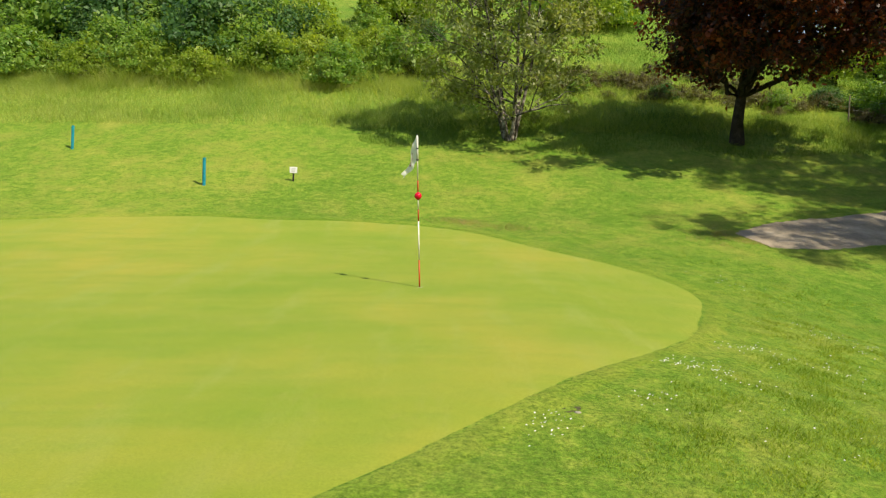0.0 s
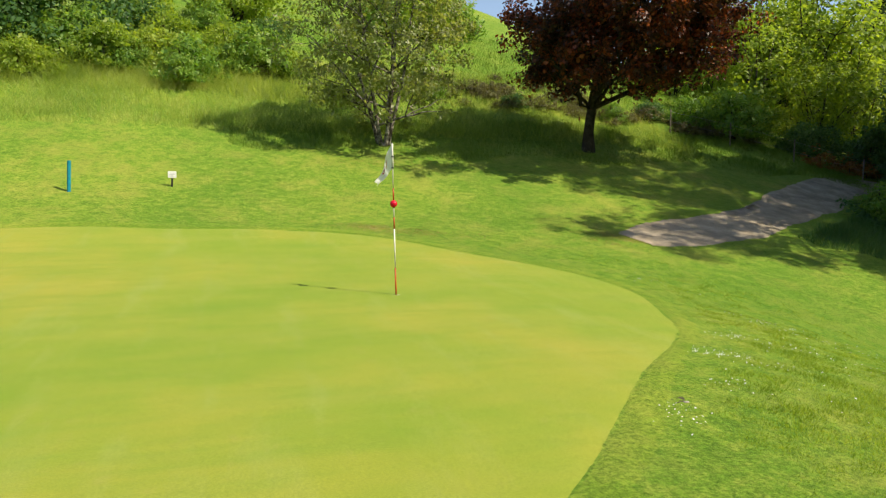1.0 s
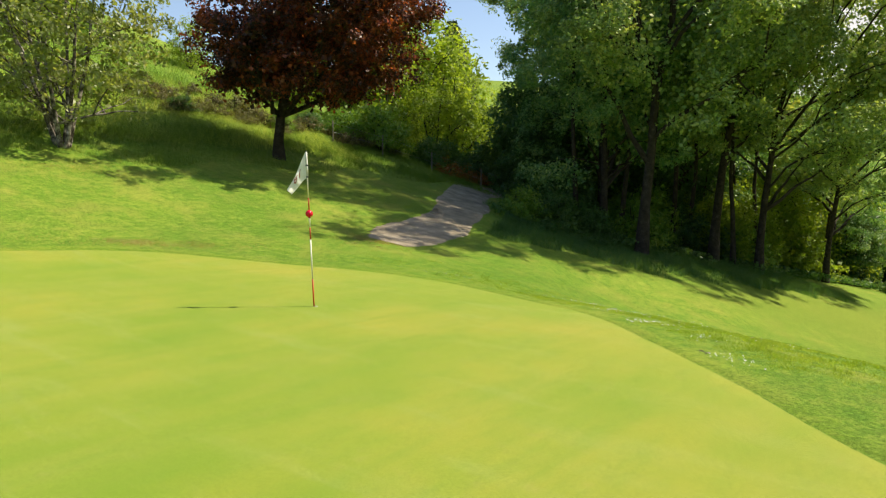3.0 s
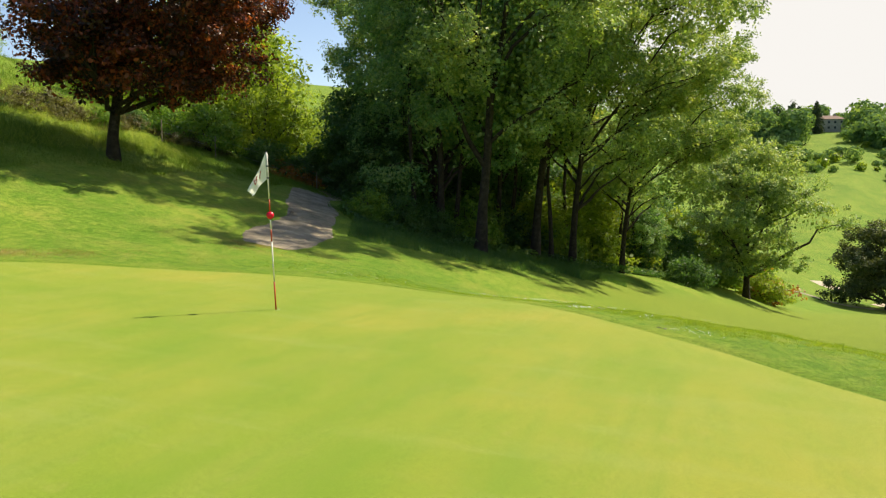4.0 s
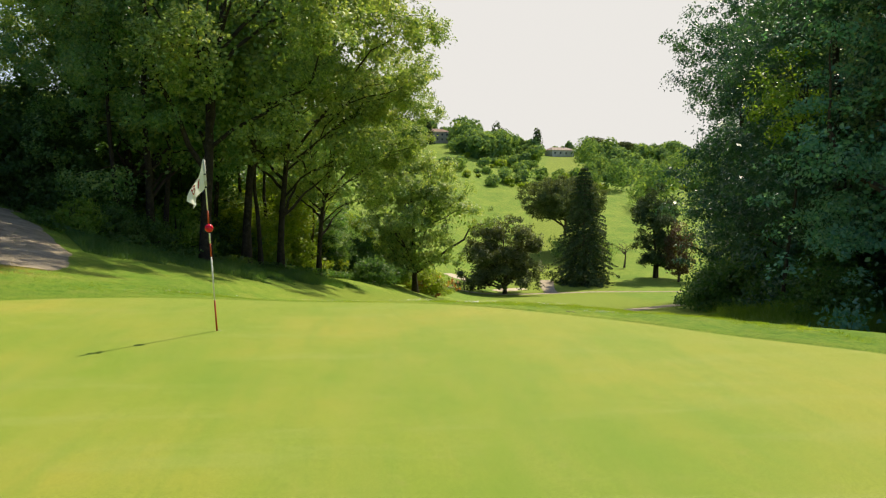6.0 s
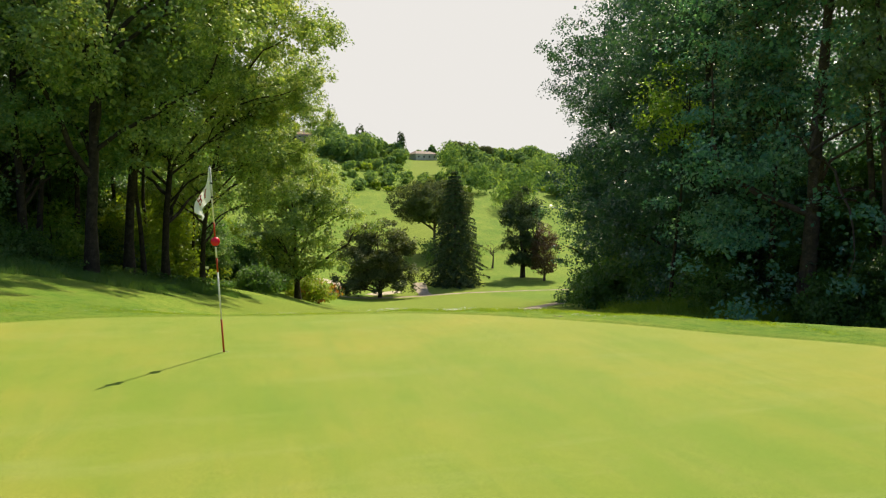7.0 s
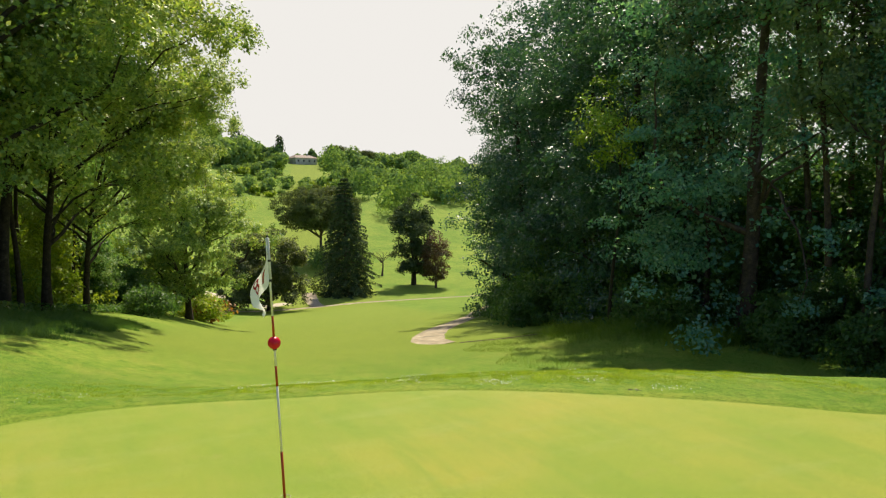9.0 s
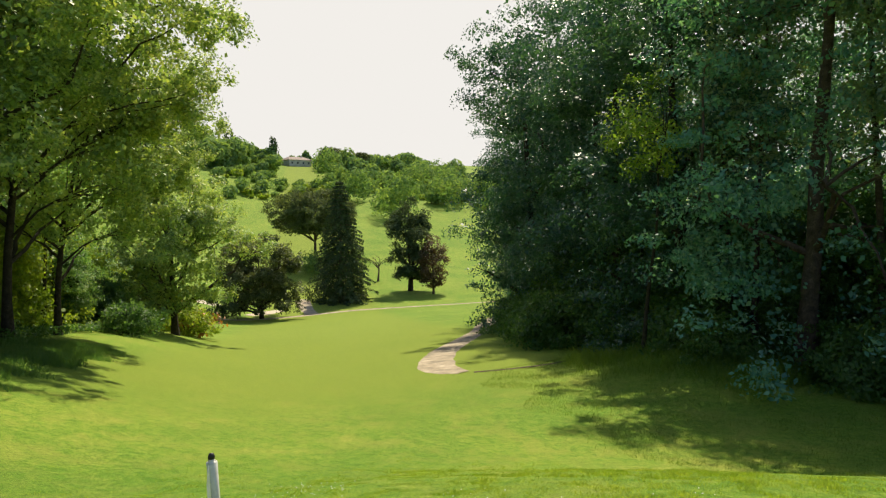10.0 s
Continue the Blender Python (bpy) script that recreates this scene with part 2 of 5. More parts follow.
leaf_lime = leafy("leaf_lime", [(0.1, (0.11, 0.19, 0.02)), (0.5, (0.19, 0.28, 0.032)), (0.9, (0.29, 0.36, 0.055))], 0.5)
leaf_grey = leafy("leaf_grey_green", [(0.1, (0.13, 0.175, 0.04)), (0.5, (0.19, 0.235, 0.07)), (0.9, (0.29, 0.32, 0.14))], 0.5, 0.5)
leaf_plum = leafy("leaf_purple", [(0.1, (0.018, 0.012, 0.01)), (0.5, (0.085, 0.03, 0.019)), (0.9, (0.44, 0.105, 0.042))], 0.4, 0.5, 0.8)
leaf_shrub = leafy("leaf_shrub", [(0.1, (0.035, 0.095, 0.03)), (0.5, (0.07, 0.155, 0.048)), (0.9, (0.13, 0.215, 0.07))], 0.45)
leaf_scrub = leafy("leaf_scrub", [(0.1, (0.09, 0.075, 0.045)), (0.5, (0.13, 0.13, 0.055)), (0.9, (0.17, 0.19, 0.06))], 0.4)
leaf_bracken = leafy("leaf_bracken", [(0.1, (0.16, 0.07, 0.02)), (0.5, (0.26, 0.12, 0.03)), (0.9, (0.36, 0.2, 0.05))], 0.4)
leaf_olive = leafy("leaf_olive", [(0.1, (0.04, 0.06, 0.026)), (0.5, (0.085, 0.112, 0.045)), (0.9, (0.16, 0.18, 0.085))], 0.3, 0.2, 0.35, 0.6)
leaf_far = leafy("leaf_far_green", [(0.1, (0.085, 0.165, 0.07)), (0.5, (0.16, 0.265, 0.095)), (0.9, (0.25, 0.34, 0.115))], 0.35, 0.02, 0.05, 0.8)
leaf_fir = leafy("leaf_conifer", [(0.1, (0.034, 0.06, 0.034)), (0.5, (0.07, 0.108, 0.055)), (0.9, (0.12, 0.155, 0.075))], 0.2, 0.05, 0.35, 0.7)
leaf_pine = leafy("leaf_pine", [(0.1, (0.06, 0.09, 0.045)), (0.5, (0.11, 0.145, 0.065)), (0.9, (0.16, 0.195, 0.085))], 0.25, 0.05, 0.35, 0.7)
leaf_rust = leafy("leaf_dry", [(0.1, (0.06, 0.035, 0.025)), (0.5, (0.1, 0.06, 0.035)), (0.9, (0.13, 0.1, 0.05))], 0.3)
blade_tall = leafy("tall_grass", [(0.1, (0.17, 0.26, 0.055)), (0.5, (0.28, 0.36, 0.09)), (0.9, (0.44, 0.46, 0.18))], 0.55, 0.15, 0.5)
blade_bank = leafy("bank_grass", [(0.1, (0.07, 0.135, 0.018)), (0.5, (0.12, 0.205, 0.03)), (0.9, (0.2, 0.27, 0.06))], 0.4, 0.15, 0.5)
blade_dry = leafy("dry_grass", [(0.1, (0.2, 0.18, 0.06)), (0.5, (0.3, 0.26, 0.11)), (0.9, (0.4, 0.34, 0.18))], 0.4, 0.15, 0.9)
blade_short = leafy("short_grass", [(0.1, (0.12, 0.215, 0.022)), (0.5, (0.2, 0.3, 0.036)), (0.9, (0.31, 0.37, 0.07))], 0.5, 0.15, 0.9)

# terrain
def sp(v, w):
    return w * np.logaddexp(0, np.asarray(v, float) / w)


def sg(v):
    return 1 / (1 + np.exp(-np.clip(v, -40, 40)))


def height(x, y):
    """The lie of the land: the green's shelf, its bank, the hill behind and the valley."""
    x, y = np.asarray(x, float), np.asarray(y, float)
    hill = 0.28 * sp(y - 17.0, 1.6) + 0.13 * sp(y - 22.5, 1.5) + 0.3 * sg((-x - 3.5) / 1.5) * sg((y - 17) / 2)
    hill = hill * (1 - 0.45 * sg((x - 34) / 9)) - 0.1 * sp(y - 75, 8)
    east = -0.142 * sp(x - 13 - 4 * sg((y - 19) / 2), 3) + 0.142 * sp(x - 112, 6)
    bank = -3.0 * sg((x - 8.6 + 0.75 * sp(5 - y, 1.5)) / 2.3) * sg((12.5 - 0.19 * sp(x - 10, 2) - y) / 2.2)
    south = 0.015 * (y - 10.75) * sg((18 - y) / 2) * sg((y + 4) / 1.5) - 0.03 * sp(x - 1.5, 0.6) * sg((11 - y) / 2) * sg((9 - x) / 1.5)
    far = (0.19 * sp(x - 165, 14) - 0.15 * sp(x - 430, 30)) * (1 - 0.13 * sg((-y - 80) / 14))
    mound = 0.75 * np.exp(-((x - 16.8) / 3.2) ** 2 - ((y + 9.2) / 1.7) ** 2)
    lip = 0.13 * np.exp(-((x - 2.0) ** 2 + (y - 6.3) ** 2) / 15)
    return -0.06 + hill + east + bank + south + far + lip + mound


def at_ground(x, y):
    return float(height(x, y))


GREEN = (-6.5, 9.6)


def green_r(a):
    """Reach of the green from its middle in the direction a: full to the north, drawn in to the south-east."""
    c, q = np.abs(np.cos(a)), np.abs(np.sin(a))
    north = sg(np.sin(a) * 9 - 0.6)
    p, reach = 1.3 + 1.35 * north + 0.5 * (1 - north) * np.exp(-(q / 0.2) ** 2), 9.6 - 1.4 * north
    r = ((c / 10.2) ** p + (q / reach) ** p) ** (-1 / p)
    w = np.arctan2(np.sin(a), np.cos(a))
    r = r * (1 - 0.042 * np.exp(-((w + 0.28) / 0.4) ** 2) + 0.03 * np.exp(-((w - 0.95) / 0.25) ** 2) + 0.032 * np.exp(-((w - 0.14) / 0.19) ** 2))
    r = r * (1 + 0.044 * np.exp(-((w - 0.22) / 0.2) ** 2) + 0.04 * np.exp(-((w + 1.0) / 0.16) ** 2) + 0.014 * np.exp(-((w - 0.85) / 0.3) ** 2))
    return r * (1 - 0.012 * np.exp(-((np.sin(a) - 0.03) / 0.12) ** 2)) * (1 + 0.006 * np.sin(9 * a) + 0.004 * np.sin(17 * a + 1))


def off_green(x, y):
    """Metres outside the green's edge (inside: negative)."""
    dx, dy = np.asarray(x) - GREEN[0], np.asarray(y) - GREEN[1]
    return np.hypot(dx, dy) - green_r(np.arctan2(dy, dx))


def mesh_from(name, v, f, mat, smooth=False):
    me = bpy.data.meshes.new(name)
    v, f = np.asarray(v, np.float32), np.asarray(f, np.int32)
    me.vertices.add(len(v))
    me.vertices.foreach_set("co", v.ravel())
    me.loops.add(f.size)
    me.loops.foreach_set("vertex_index", f.ravel())
    me.polygons.add(len(f))
    me.polygons.foreach_set("loop_start", np.arange(0, f.size, f.shape[1], dtype=np.int32))
    if smooth:
        me.polygons.foreach_set("use_smooth", np.ones(len(f), bool))
    me.update(calc_edges=True)
    if mat:
        me.materials.append(mat)
    return me


def part(name, me, parent, label=""):
    ob = new(name, me)
    ob.parent = parent
    return tagged(ob, label) if label else ob


def bm_mesh(name, bm, mat, smooth=False):
    me = bpy.data.meshes.new(name)
    bm.to_mesh(me)
    bm.free()
    if smooth:
        me.polygons.foreach_set("use_smooth", np.ones(len(me.polygons), bool))
    me.materials.append(mat)
    return me


def grid_faces(nu, nv):
    i = np.arange(nu * nv).reshape(nu, nv)
    return np.stack([i[:-1, :-1], i[1:, :-1], i[1:, 1:], i[:-1, 1:]], -1).reshape(-1, 4)


def ripple(x, y):
    """Small unevenness of the rough ground."""
    return np.exp(-((x - 4) ** 2 + (y - 9) ** 2) / 200) * (0.02 * np.sin(x * 2.1 + np.sin(y * 1.7)) * np.sin(y * 1.9 + 0.6) + 0.012 * np.sin(x * 5.3 + 1.3 * np.sin(y * 3.1)) * np.sin(y * 4.7))


def make_ground():
    u = np.linspace(-1, 1, 380)
    xs, ys = 4 + 14 * np.sinh(u * 5.2), 10 + 12 * np.sinh(u * 5.2)
    x, y = np.meshgrid(xs, ys, indexing="ij")
    z = height(x, y) + ripple(x, y) * sg((off_green(x, y) - 0.4) * 6) - 0.03 * sg(-(off_green(x, y) + 0.3) * 12)
    ob = new("ground", mesh_from("ground", np.stack([x, y, z], -1).reshape(-1, 3), grid_faces(380, 380), turf_rough, True))
    tagged(ob, "rolling mown and rough grass of a golf course", "ground", kind="structure")


def make_green():
    rings, spokes = 34, 700
    a = np.linspace(0, 2 * np.pi, spokes, endpoint=False)
    k = np.linspace(0.02, 1, rings) ** 0.8
    r = green_r(a)[None, :] * k[:, None]
    r[-1] += np.random.default_rng(2).normal(0, 0.008, spokes)
    x, y = GREEN[0] + r * np.cos(a), GREEN[1] + r * np.sin(a)
    z = height(x, y) + 0.004 * np.minimum(1, (1 - k[:, None]) * 40)
    z[-1] -= 0.02
    v = np.stack([x, y, z], -1).reshape(-1, 3)
    i = np.arange(rings * spokes).reshape(rings, spokes)
    j = np.roll(i, -1, 1)
    f = np.stack([i[:-1], i[1:], j[1:], j[:-1]], -1).reshape(-1, 4)
    me = mesh_from("putting_green", v, f, turf_green, True)
    fill = bmesh.new()
    fill.from_mesh(me)
    fill.verts.ensure_lookup_table()
    fill.faces.new([fill.verts[q] for q in range(spokes)])
    fill.to_mesh(me)
    fill.free()
    tagged(new("putting_green", me), "close-mown yellow-green putting green", "golf green", kind="structure")


def make_collar():
    """The band of slightly longer grass round the green."""
    spokes, m = 700, 5
    a = np.linspace(0, 2 * np.pi, spokes + 1)
    rng = np.random.default_rng(3)
    edge = 0.26 + 0.06 * np.sin(5 * a) + 0.04 * np.sin(13 * a + 2) + rng.normal(0, 0.03, spokes + 1)
    edge[-1] = edge[0]
    k = np.linspace(0, 1, m)
    r = green_r(a)[:, None] - 0.12 + k[None] * (edge[:, None] + 0.12)
    x, y = GREEN[0] + r * np.cos(a)[:, None], GREEN[1] + r * np.sin(a)[:, None]
    o = off_green(x, y)
    z = height(x, y) + ripple(x, y) * sg((o - 0.4) * 6) - 0.03 * sg(-(o + 0.3) * 12) + 0.012 - 0.02 * (k[None] == 1)
    z[:, 0] -= 0.02
    tagged(new("collar", mesh_from("collar", np.stack([x, y, z], -1).reshape(-1, 3), grid_faces(spokes + 1, m), turf_collar, True)), "band of slightly longer grass around the green", "grass", kind="structure")


def strip(name, pts, width, mat, label, category, lift=0.02, seed=0, n=60):
    """A ribbon of loose ground along a smooth line, lying on the land, with a ragged edge."""
    rng = np.random.default_rng(seed)
    p = np.array(pts, float)
    w = np.array(width, float)
    t = np.linspace(0, len(p) - 1, n)
    q = np.zeros((n, 2))
    for i, ti in enumerate(t):
        k = min(int(ti), len(p) - 2)
        s = ti - k
        p0, p1, p2, p3 = p[max(k - 1, 0)], p[k], p[k + 1], p[min(k + 2, len(p) - 1)]
        q[i] = 0.5 * (2 * p1 + (p2 - p0) * s + (2 * p0 - 5 * p1 + 4 * p2 - p3) * s * s + (3 * p1 - p0 - 3 * p2 + p3) * s ** 3)
    ws = np.interp(t, np.arange(len(p)), w)
    d = np.gradient(q, axis=0)
    d /= np.linalg.norm(d, axis=1)[:, None] + 1e-9
    nrm = np.stack([-d[:, 1], d[:, 0]], -1)
    m = 9
    off = np.linspace(-0.5, 0.5, m)
    wave = np.cumsum(rng.normal(0, 0.022, (n, 2)), 0)
    wave -= np.linspace(0, 1, n)[:, None] * wave[-1]
    rag = np.zeros((n, m))
    rag[:, :2], rag[:, -2:] = wave[:, :1] * 0.6, wave[:, 1:] * 0.6
    rag += rng.normal(0, 0.014, (n, m)) * (np.abs(off) > 0.4)
    pos = q[:, None, :] + nrm[:, None, :] * ((off[None] + rag) * ws[:, None])[..., None]
    z = height(pos[..., 0], pos[..., 1]) + lift - 0.05 * (np.abs(off) > 0.49)[None]
    v = np.concatenate([pos, z[..., None]], -1).reshape(-1, 3)
    tagged(new(name, mesh_from(name, v, grid_faces(n, m), mat, True)), label, category, kind="structure")


make_ground()
make_green()
make_collar()
strip("path", [(7.3, 16.7), (8.8, 17.3), (11.0, 18.2), (13.8, 19.6), (18.0, 22.2), (22.3, 24.8), (28.0, 26.0), (36.0, 26.0)], [1.5, 2.5, 2.4, 2.4, 2.6, 2.6, 2.4, 2.4], gravel_mat, "worn grey-brown gravel path through the grass", "path", 0.02, 3, 110)
strip("path", [(64.0, -31.0), (53.0, -22.8), (46.0, -18.0), (39.0, -12.4), (33.5, -8.0), (29.0, -5.2), (26.2, -4.2), (24.6, -4.3)], [1.6, 1.6, 1.6, 1.7, 1.9, 2.0, 1.9, 0.7], gravel_mat, "worn earth track curving along the shaded wood", "path", 0.03, 4)
strip("bare_earth", [(24.2, -4.6), (23.3, -6.2), (23.0, -8.6), (24.8, -12.6)], [0.35, 0.3, 0.35, 0.7], earth_mat, "narrow cut of bare dark earth at the foot of the wood", "earth bank", 0.02, 9)
strip("path", [(108.0, 4.0), (112.0, -10.0), (111.5, -21.0), (113.0, -34.0), (109.0, -49.0), (104.0, -62.0)], [1.5, 1.6, 1.7, 1.7, 1.6, 1.6], gravel_mat, "pale gravel path across the valley floor", "path", 0.06, 5)
strip("path", [(112.0, -25.0), (117.0, -26.0), (123.0, -27.2), (133.0, -29.5)], [2.2, 2.4, 2.6, 2.6], gravel_mat, "pale gravel path across the valley floor", "path", 0.07, 6)
strip("bunker", [(118.0, -15.5), (120.0, -18.5), (121.5, -22.0)], [2.0, 4.2, 2.4], sand_mat, "shallow sand bunker with pale sand", "bunker", 0.06, 7)
strip("bunker", [(128.0, -8.0), (130.0, -10.5), (131.0, -13.0)], [2.0, 4.2, 2.4], sand_mat, "shallow sand bunker with pale sand", "bunker", 0.06, 8)


# trees
def tube(path, radii, sides=7):
    path, radii = np.asarray(path, float), np.asarray(radii, float)
    d = np.gradient(path, axis=0)
    d /= np.linalg.norm(d, axis=1)[:, None] + 1e-9
    ref = np.where(np.abs(d[:, :1]) < 0.8, np.array([[1.0, 0, 0]]), np.array([[0, 1.0, 0]]))
    u = np.cross(d, ref)
    u /= np.linalg.norm(u, axis=1)[:, None] + 1e-9
    w = np.cross(d, u)
    a = np.linspace(0, 2 * np.pi, sides, endpoint=False)
    v = path[:, None] + radii[:, None, None] * (np.cos(a)[None, :, None] * u[:, None] + np.sin(a)[None, :, None] * w[:, None])
    i = np.arange(len(path) * sides).reshape(len(path), sides)
    j = np.roll(i, -1, 1)
    return v.reshape(-1, 3), np.stack([i[:-1], j[:-1], j[1:], i[1:]], -1).reshape(-1, 4)


def join(parts):
    vs, fs, n = [], [], 0
    for v, f in parts:
        vs.append(v)
        fs.append(f + n)
        n += len(v)
    return np.vstack(vs), np.vstack(fs)


def leaves(rng, pos, out, size, flat=0.5, narrow=0.55):
    """A four-cornered, slightly folded leaf at each place, turned outwards and up."""
    n = len(pos)
    nrm = rng.normal(0, 0.8, (n, 3)) + out * 0.9
    nrm[:, 2] += flat
    nrm /= np.linalg.norm(nrm, axis=1)[:, None] + 1e-9
    a = np.cross(nrm, rng.normal(0, 1, (n, 3)))
    a /= np.linalg.norm(a, axis=1)[:, None] + 1e-9
    b = np.cross(nrm, a)
    s = (size * rng.uniform(0.6, 1.35, n))[:, None]
    v = np.stack([pos - a * s * 0.5, pos + b * s * narrow * 0.5 + nrm * s * 0.08, pos + a * s * 0.55, pos - b * s * narrow * 0.5 + nrm * s * 0.08], 1)
    return v.reshape(-1, 3), np.arange(4 * n).reshape(n, 4)


ENVELOPES = {
    "oval": lambda h: np.sqrt(np.clip(1 - (1.9 * h - 0.85) ** 2 / 1.12, 0.02, 1)),
    "round": lambda h: np.sqrt(np.clip(1 - (2 * h - 0.9) ** 2 / 1.22, 0.02, 1)),
    "cone": lambda h: np.clip(1.02 - h, 0.03, 1) ** 0.8,
    "dome": lambda h: np.sqrt(np.clip(1 - h ** 2 * 0.98, 0.02, 1)),
    "column": lambda h: np.clip(1.15 - 1.0 * np.abs(h - 0.35) ** 2.2 * 2.2, 0.1, 1),
    "vase": lambda h: np.clip(0.35 + 1.1 * h, 0, 1) * np.sqrt(np.clip(1.02 - h ** 4, 0.02, 1)),
}


def make_tree(name, seed, tall, reach, clear, girth, leaf_mat, bark, label, category="tree", clumps=140, per=120, leaf=0.12, shape="oval", stems=1, clump_r=0.55, lean=0.03, group="", limbs=16, flat=0.5, narrow=0.55, parts=("trunk", "crown"), squash=0.75, droop=0.0, shift=(0, 0), boughs=0, bough_r=1.6, splay=0.22, core=0, core_leaf=0.4, gap=None):
    """A tree or bush about the origin: tapered stems with limbs, and a crown of leaf clumps with gaps."""
    rng = np.random.default_rng(seed)
    env = ENVELOPES[shape]
    h = rng.uniform(0, 1, clumps * 3)
    h = h[rng.uniform(0, 1, len(h)) < env(h) ** 1.5 + 0.1][:clumps]
    n = len(h)
    a = rng.uniform(0, 2 * np.pi, n)
    lobes = 1 + 0.16 * np.sin(3 * a + seed) + 0.1 * np.sin(5 * a + h * 9 + 2 * seed)
    rr = reach * env(h) * lobes * np.clip(rng.uniform(0.12, 1, n) ** 0.45, 0, 1)
    cen = np.stack([rr * np.cos(a), rr * np.sin(a), clear + (tall - clear) * h + rng.normal(0, 0.15, n)], -1)
    if gap:
        # the side on which the trunk shows
        off_gap = np.abs(np.arctan2(np.sin(a - radians(gap[0])), np.cos(a - radians(gap[0]))))
        h, cen = h[(off_gap > radians(gap[1])) | (h > gap[2])], cen[(off_gap > radians(gap[1])) | (h > gap[2])]
        n = len(h)
    heart = np.zeros_like(cen)
    heart[:, 2] = clear + (tall - clear) * 0.4
    if boughs:
        pick = rng.integers(0, boughs, n)
        hub = cen[:boughs].copy()
        d = rng.normal(0, 1, (n, 3))
        d /= np.linalg.norm(d, axis=1)[:, None]
        d[:, 2] = np.where(d[:, 2] > 0, d[:, 2] * 0.85, d[:, 2] * 0.4)
        k = bough_r * rng.uniform(0.65, 1.35, boughs)[pick] * rng.uniform(0.3, 1, n) ** 0.5
        cen = hub[pick] + d * k[:, None]
        cen[:, 2] -= droop * (d[:, 0] ** 2 + d[:, 1] ** 2) * k
        heart = hub[pick] - np.array([0, 0, 0.3 * bough_r])
        h = np.clip((cen[:, 2] - clear) / (tall - clear), 0, 1)
    heart[:, 0] += shift[0] * h ** 0.6
    heart[:, 1] += shift[1] * h ** 0.6
    cen[:, 0] += shift[0] * h ** 0.6
    cen[:, 1] += shift[1] * h ** 0.6
    wood = []
    tops = []
    for k in range(stems):
        ang = 2 * np.pi * k / max(stems, 1) + seed
        spread = (0.0 if stems == 1 else reach * splay)
        m = 9
        t = np.linspace(0, 1, m)
        base = np.array([np.cos(ang), np.sin(ang), 0]) * (0 if stems == 1 else girth * 1.3)
        ln = rng.normal(0, lean, 2) * tall
        wob = np.cumsum(rng.normal(0, 0.012 * tall, (m, 2)), 0) * t[:, None]
        p = np.stack([base[0] + np.cos(ang) * spread * t + (ln[0] + 0.6 * shift[0] * t) * t + wob[:, 0], base[1] + np.sin(ang) * spread * t + (ln[1] + 0.6 * shift[1] * t) * t + wob[:, 1], -0.3 + (tall * 0.9 + 0.3) * t], -1)
        r = girth * (1 - t) ** 0.8 + 0.012
        r[0] *= 1.5
        r[1] *= 1.05
        wood.append(tube(p, r, 9))
        tops.append((p, r))
    order = rng.permutation(n)[:limbs * 4]
    main = []
    for c, ci in enumerate(order):
        p, r = tops[c % stems]
        target = cen[ci]
        t = np.linspace(0, 1, 7)[:, None]
        if c < limbs:
            hz = np.clip(target[2] - np.hypot(target[0], target[1]) * rng.uniform(0.45, 1.1), max(clear * 0.7, 0.15), tall * 0.8)
            start = np.array([np.interp(hz, p[:, 2], p[:, q]) for q in range(3)])
            r0 = np.interp(hz, p[:, 2], r) * rng.uniform(0.4, 0.65)
        else:
            near = min(main, key=lambda m: np.linalg.norm(m[0][-1] - target))
            k = rng.integers(2, 5)
            start, r0 = near[0][k], near[1] * 0.45
        span = np.linalg.norm(target - start)
        mid = (start + target) / 2 + np.array([0, 0, 0.1 * span]) + rng.normal(0, 0.1 * span, 3)
        q = (1 - t) ** 2 * start + 2 * t * (1 - t) * mid + t * t * target
        q[1:-1] += rng.normal(0, 0.02 * span, (5, 3))
        wood.append(tube(q, r0 * (1 - t[:, 0]) ** 0.8 + 0.007, 5))
        if c < limbs:
            main.append((q, r0))
    ob = new(name)
    v, f = join(wood)
    part(parts[0], mesh_from(parts[0], v, f, bark, True), ob)
    idx = np.repeat(np.arange(n), per)
    off = rng.normal(0, 1, (len(idx), 3))
    off /= np.linalg.norm(off, axis=1)[:, None]
    off *= (rng.uniform(0, 1, len(idx)) ** 0.5)[:, None] * clump_r * (rng.uniform(0.6, 1.35, n)[idx])[:, None]
    off[:, 2] *= squash
    pos = cen[idx] + off
    pos[:, 2] -= droop * (off[:, 0] ** 2 + off[:, 1] ** 2) / clump_r
    out = pos - heart[idx]
    out /= np.linalg.norm(out, axis=1)[:, None] + 1e-9
    v, f = leaves(rng, pos, out, leaf, flat, narrow)
    if core:
        # the larger, crowded leaves inside the crown
        pick = rng.integers(0, n, core)
        axis = np.stack([shift[0] * h[pick] ** 0.6, shift[1] * h[pick] ** 0.6, cen[pick, 2]], -1)
        deep = axis + (cen[pick] - axis) * rng.uniform(0.3, 0.92, core)[:, None] + rng.normal(0, 0.35, (core, 3))
        v2, f2 = leaves(rng, deep, (deep - axis) / (reach + 0.1), core_leaf, 0.4, 0.75)
        v, f = np.vstack([v, v2]), np.vstack([f, f2 + len(v)])
    low = v.reshape(-1, 4, 3)[:, :, 2].min(1) > 0.02
    part(parts[1], mesh_from(parts[1], v, f[low], leaf_mat), ob)
    return tagged(ob, label, category, group)


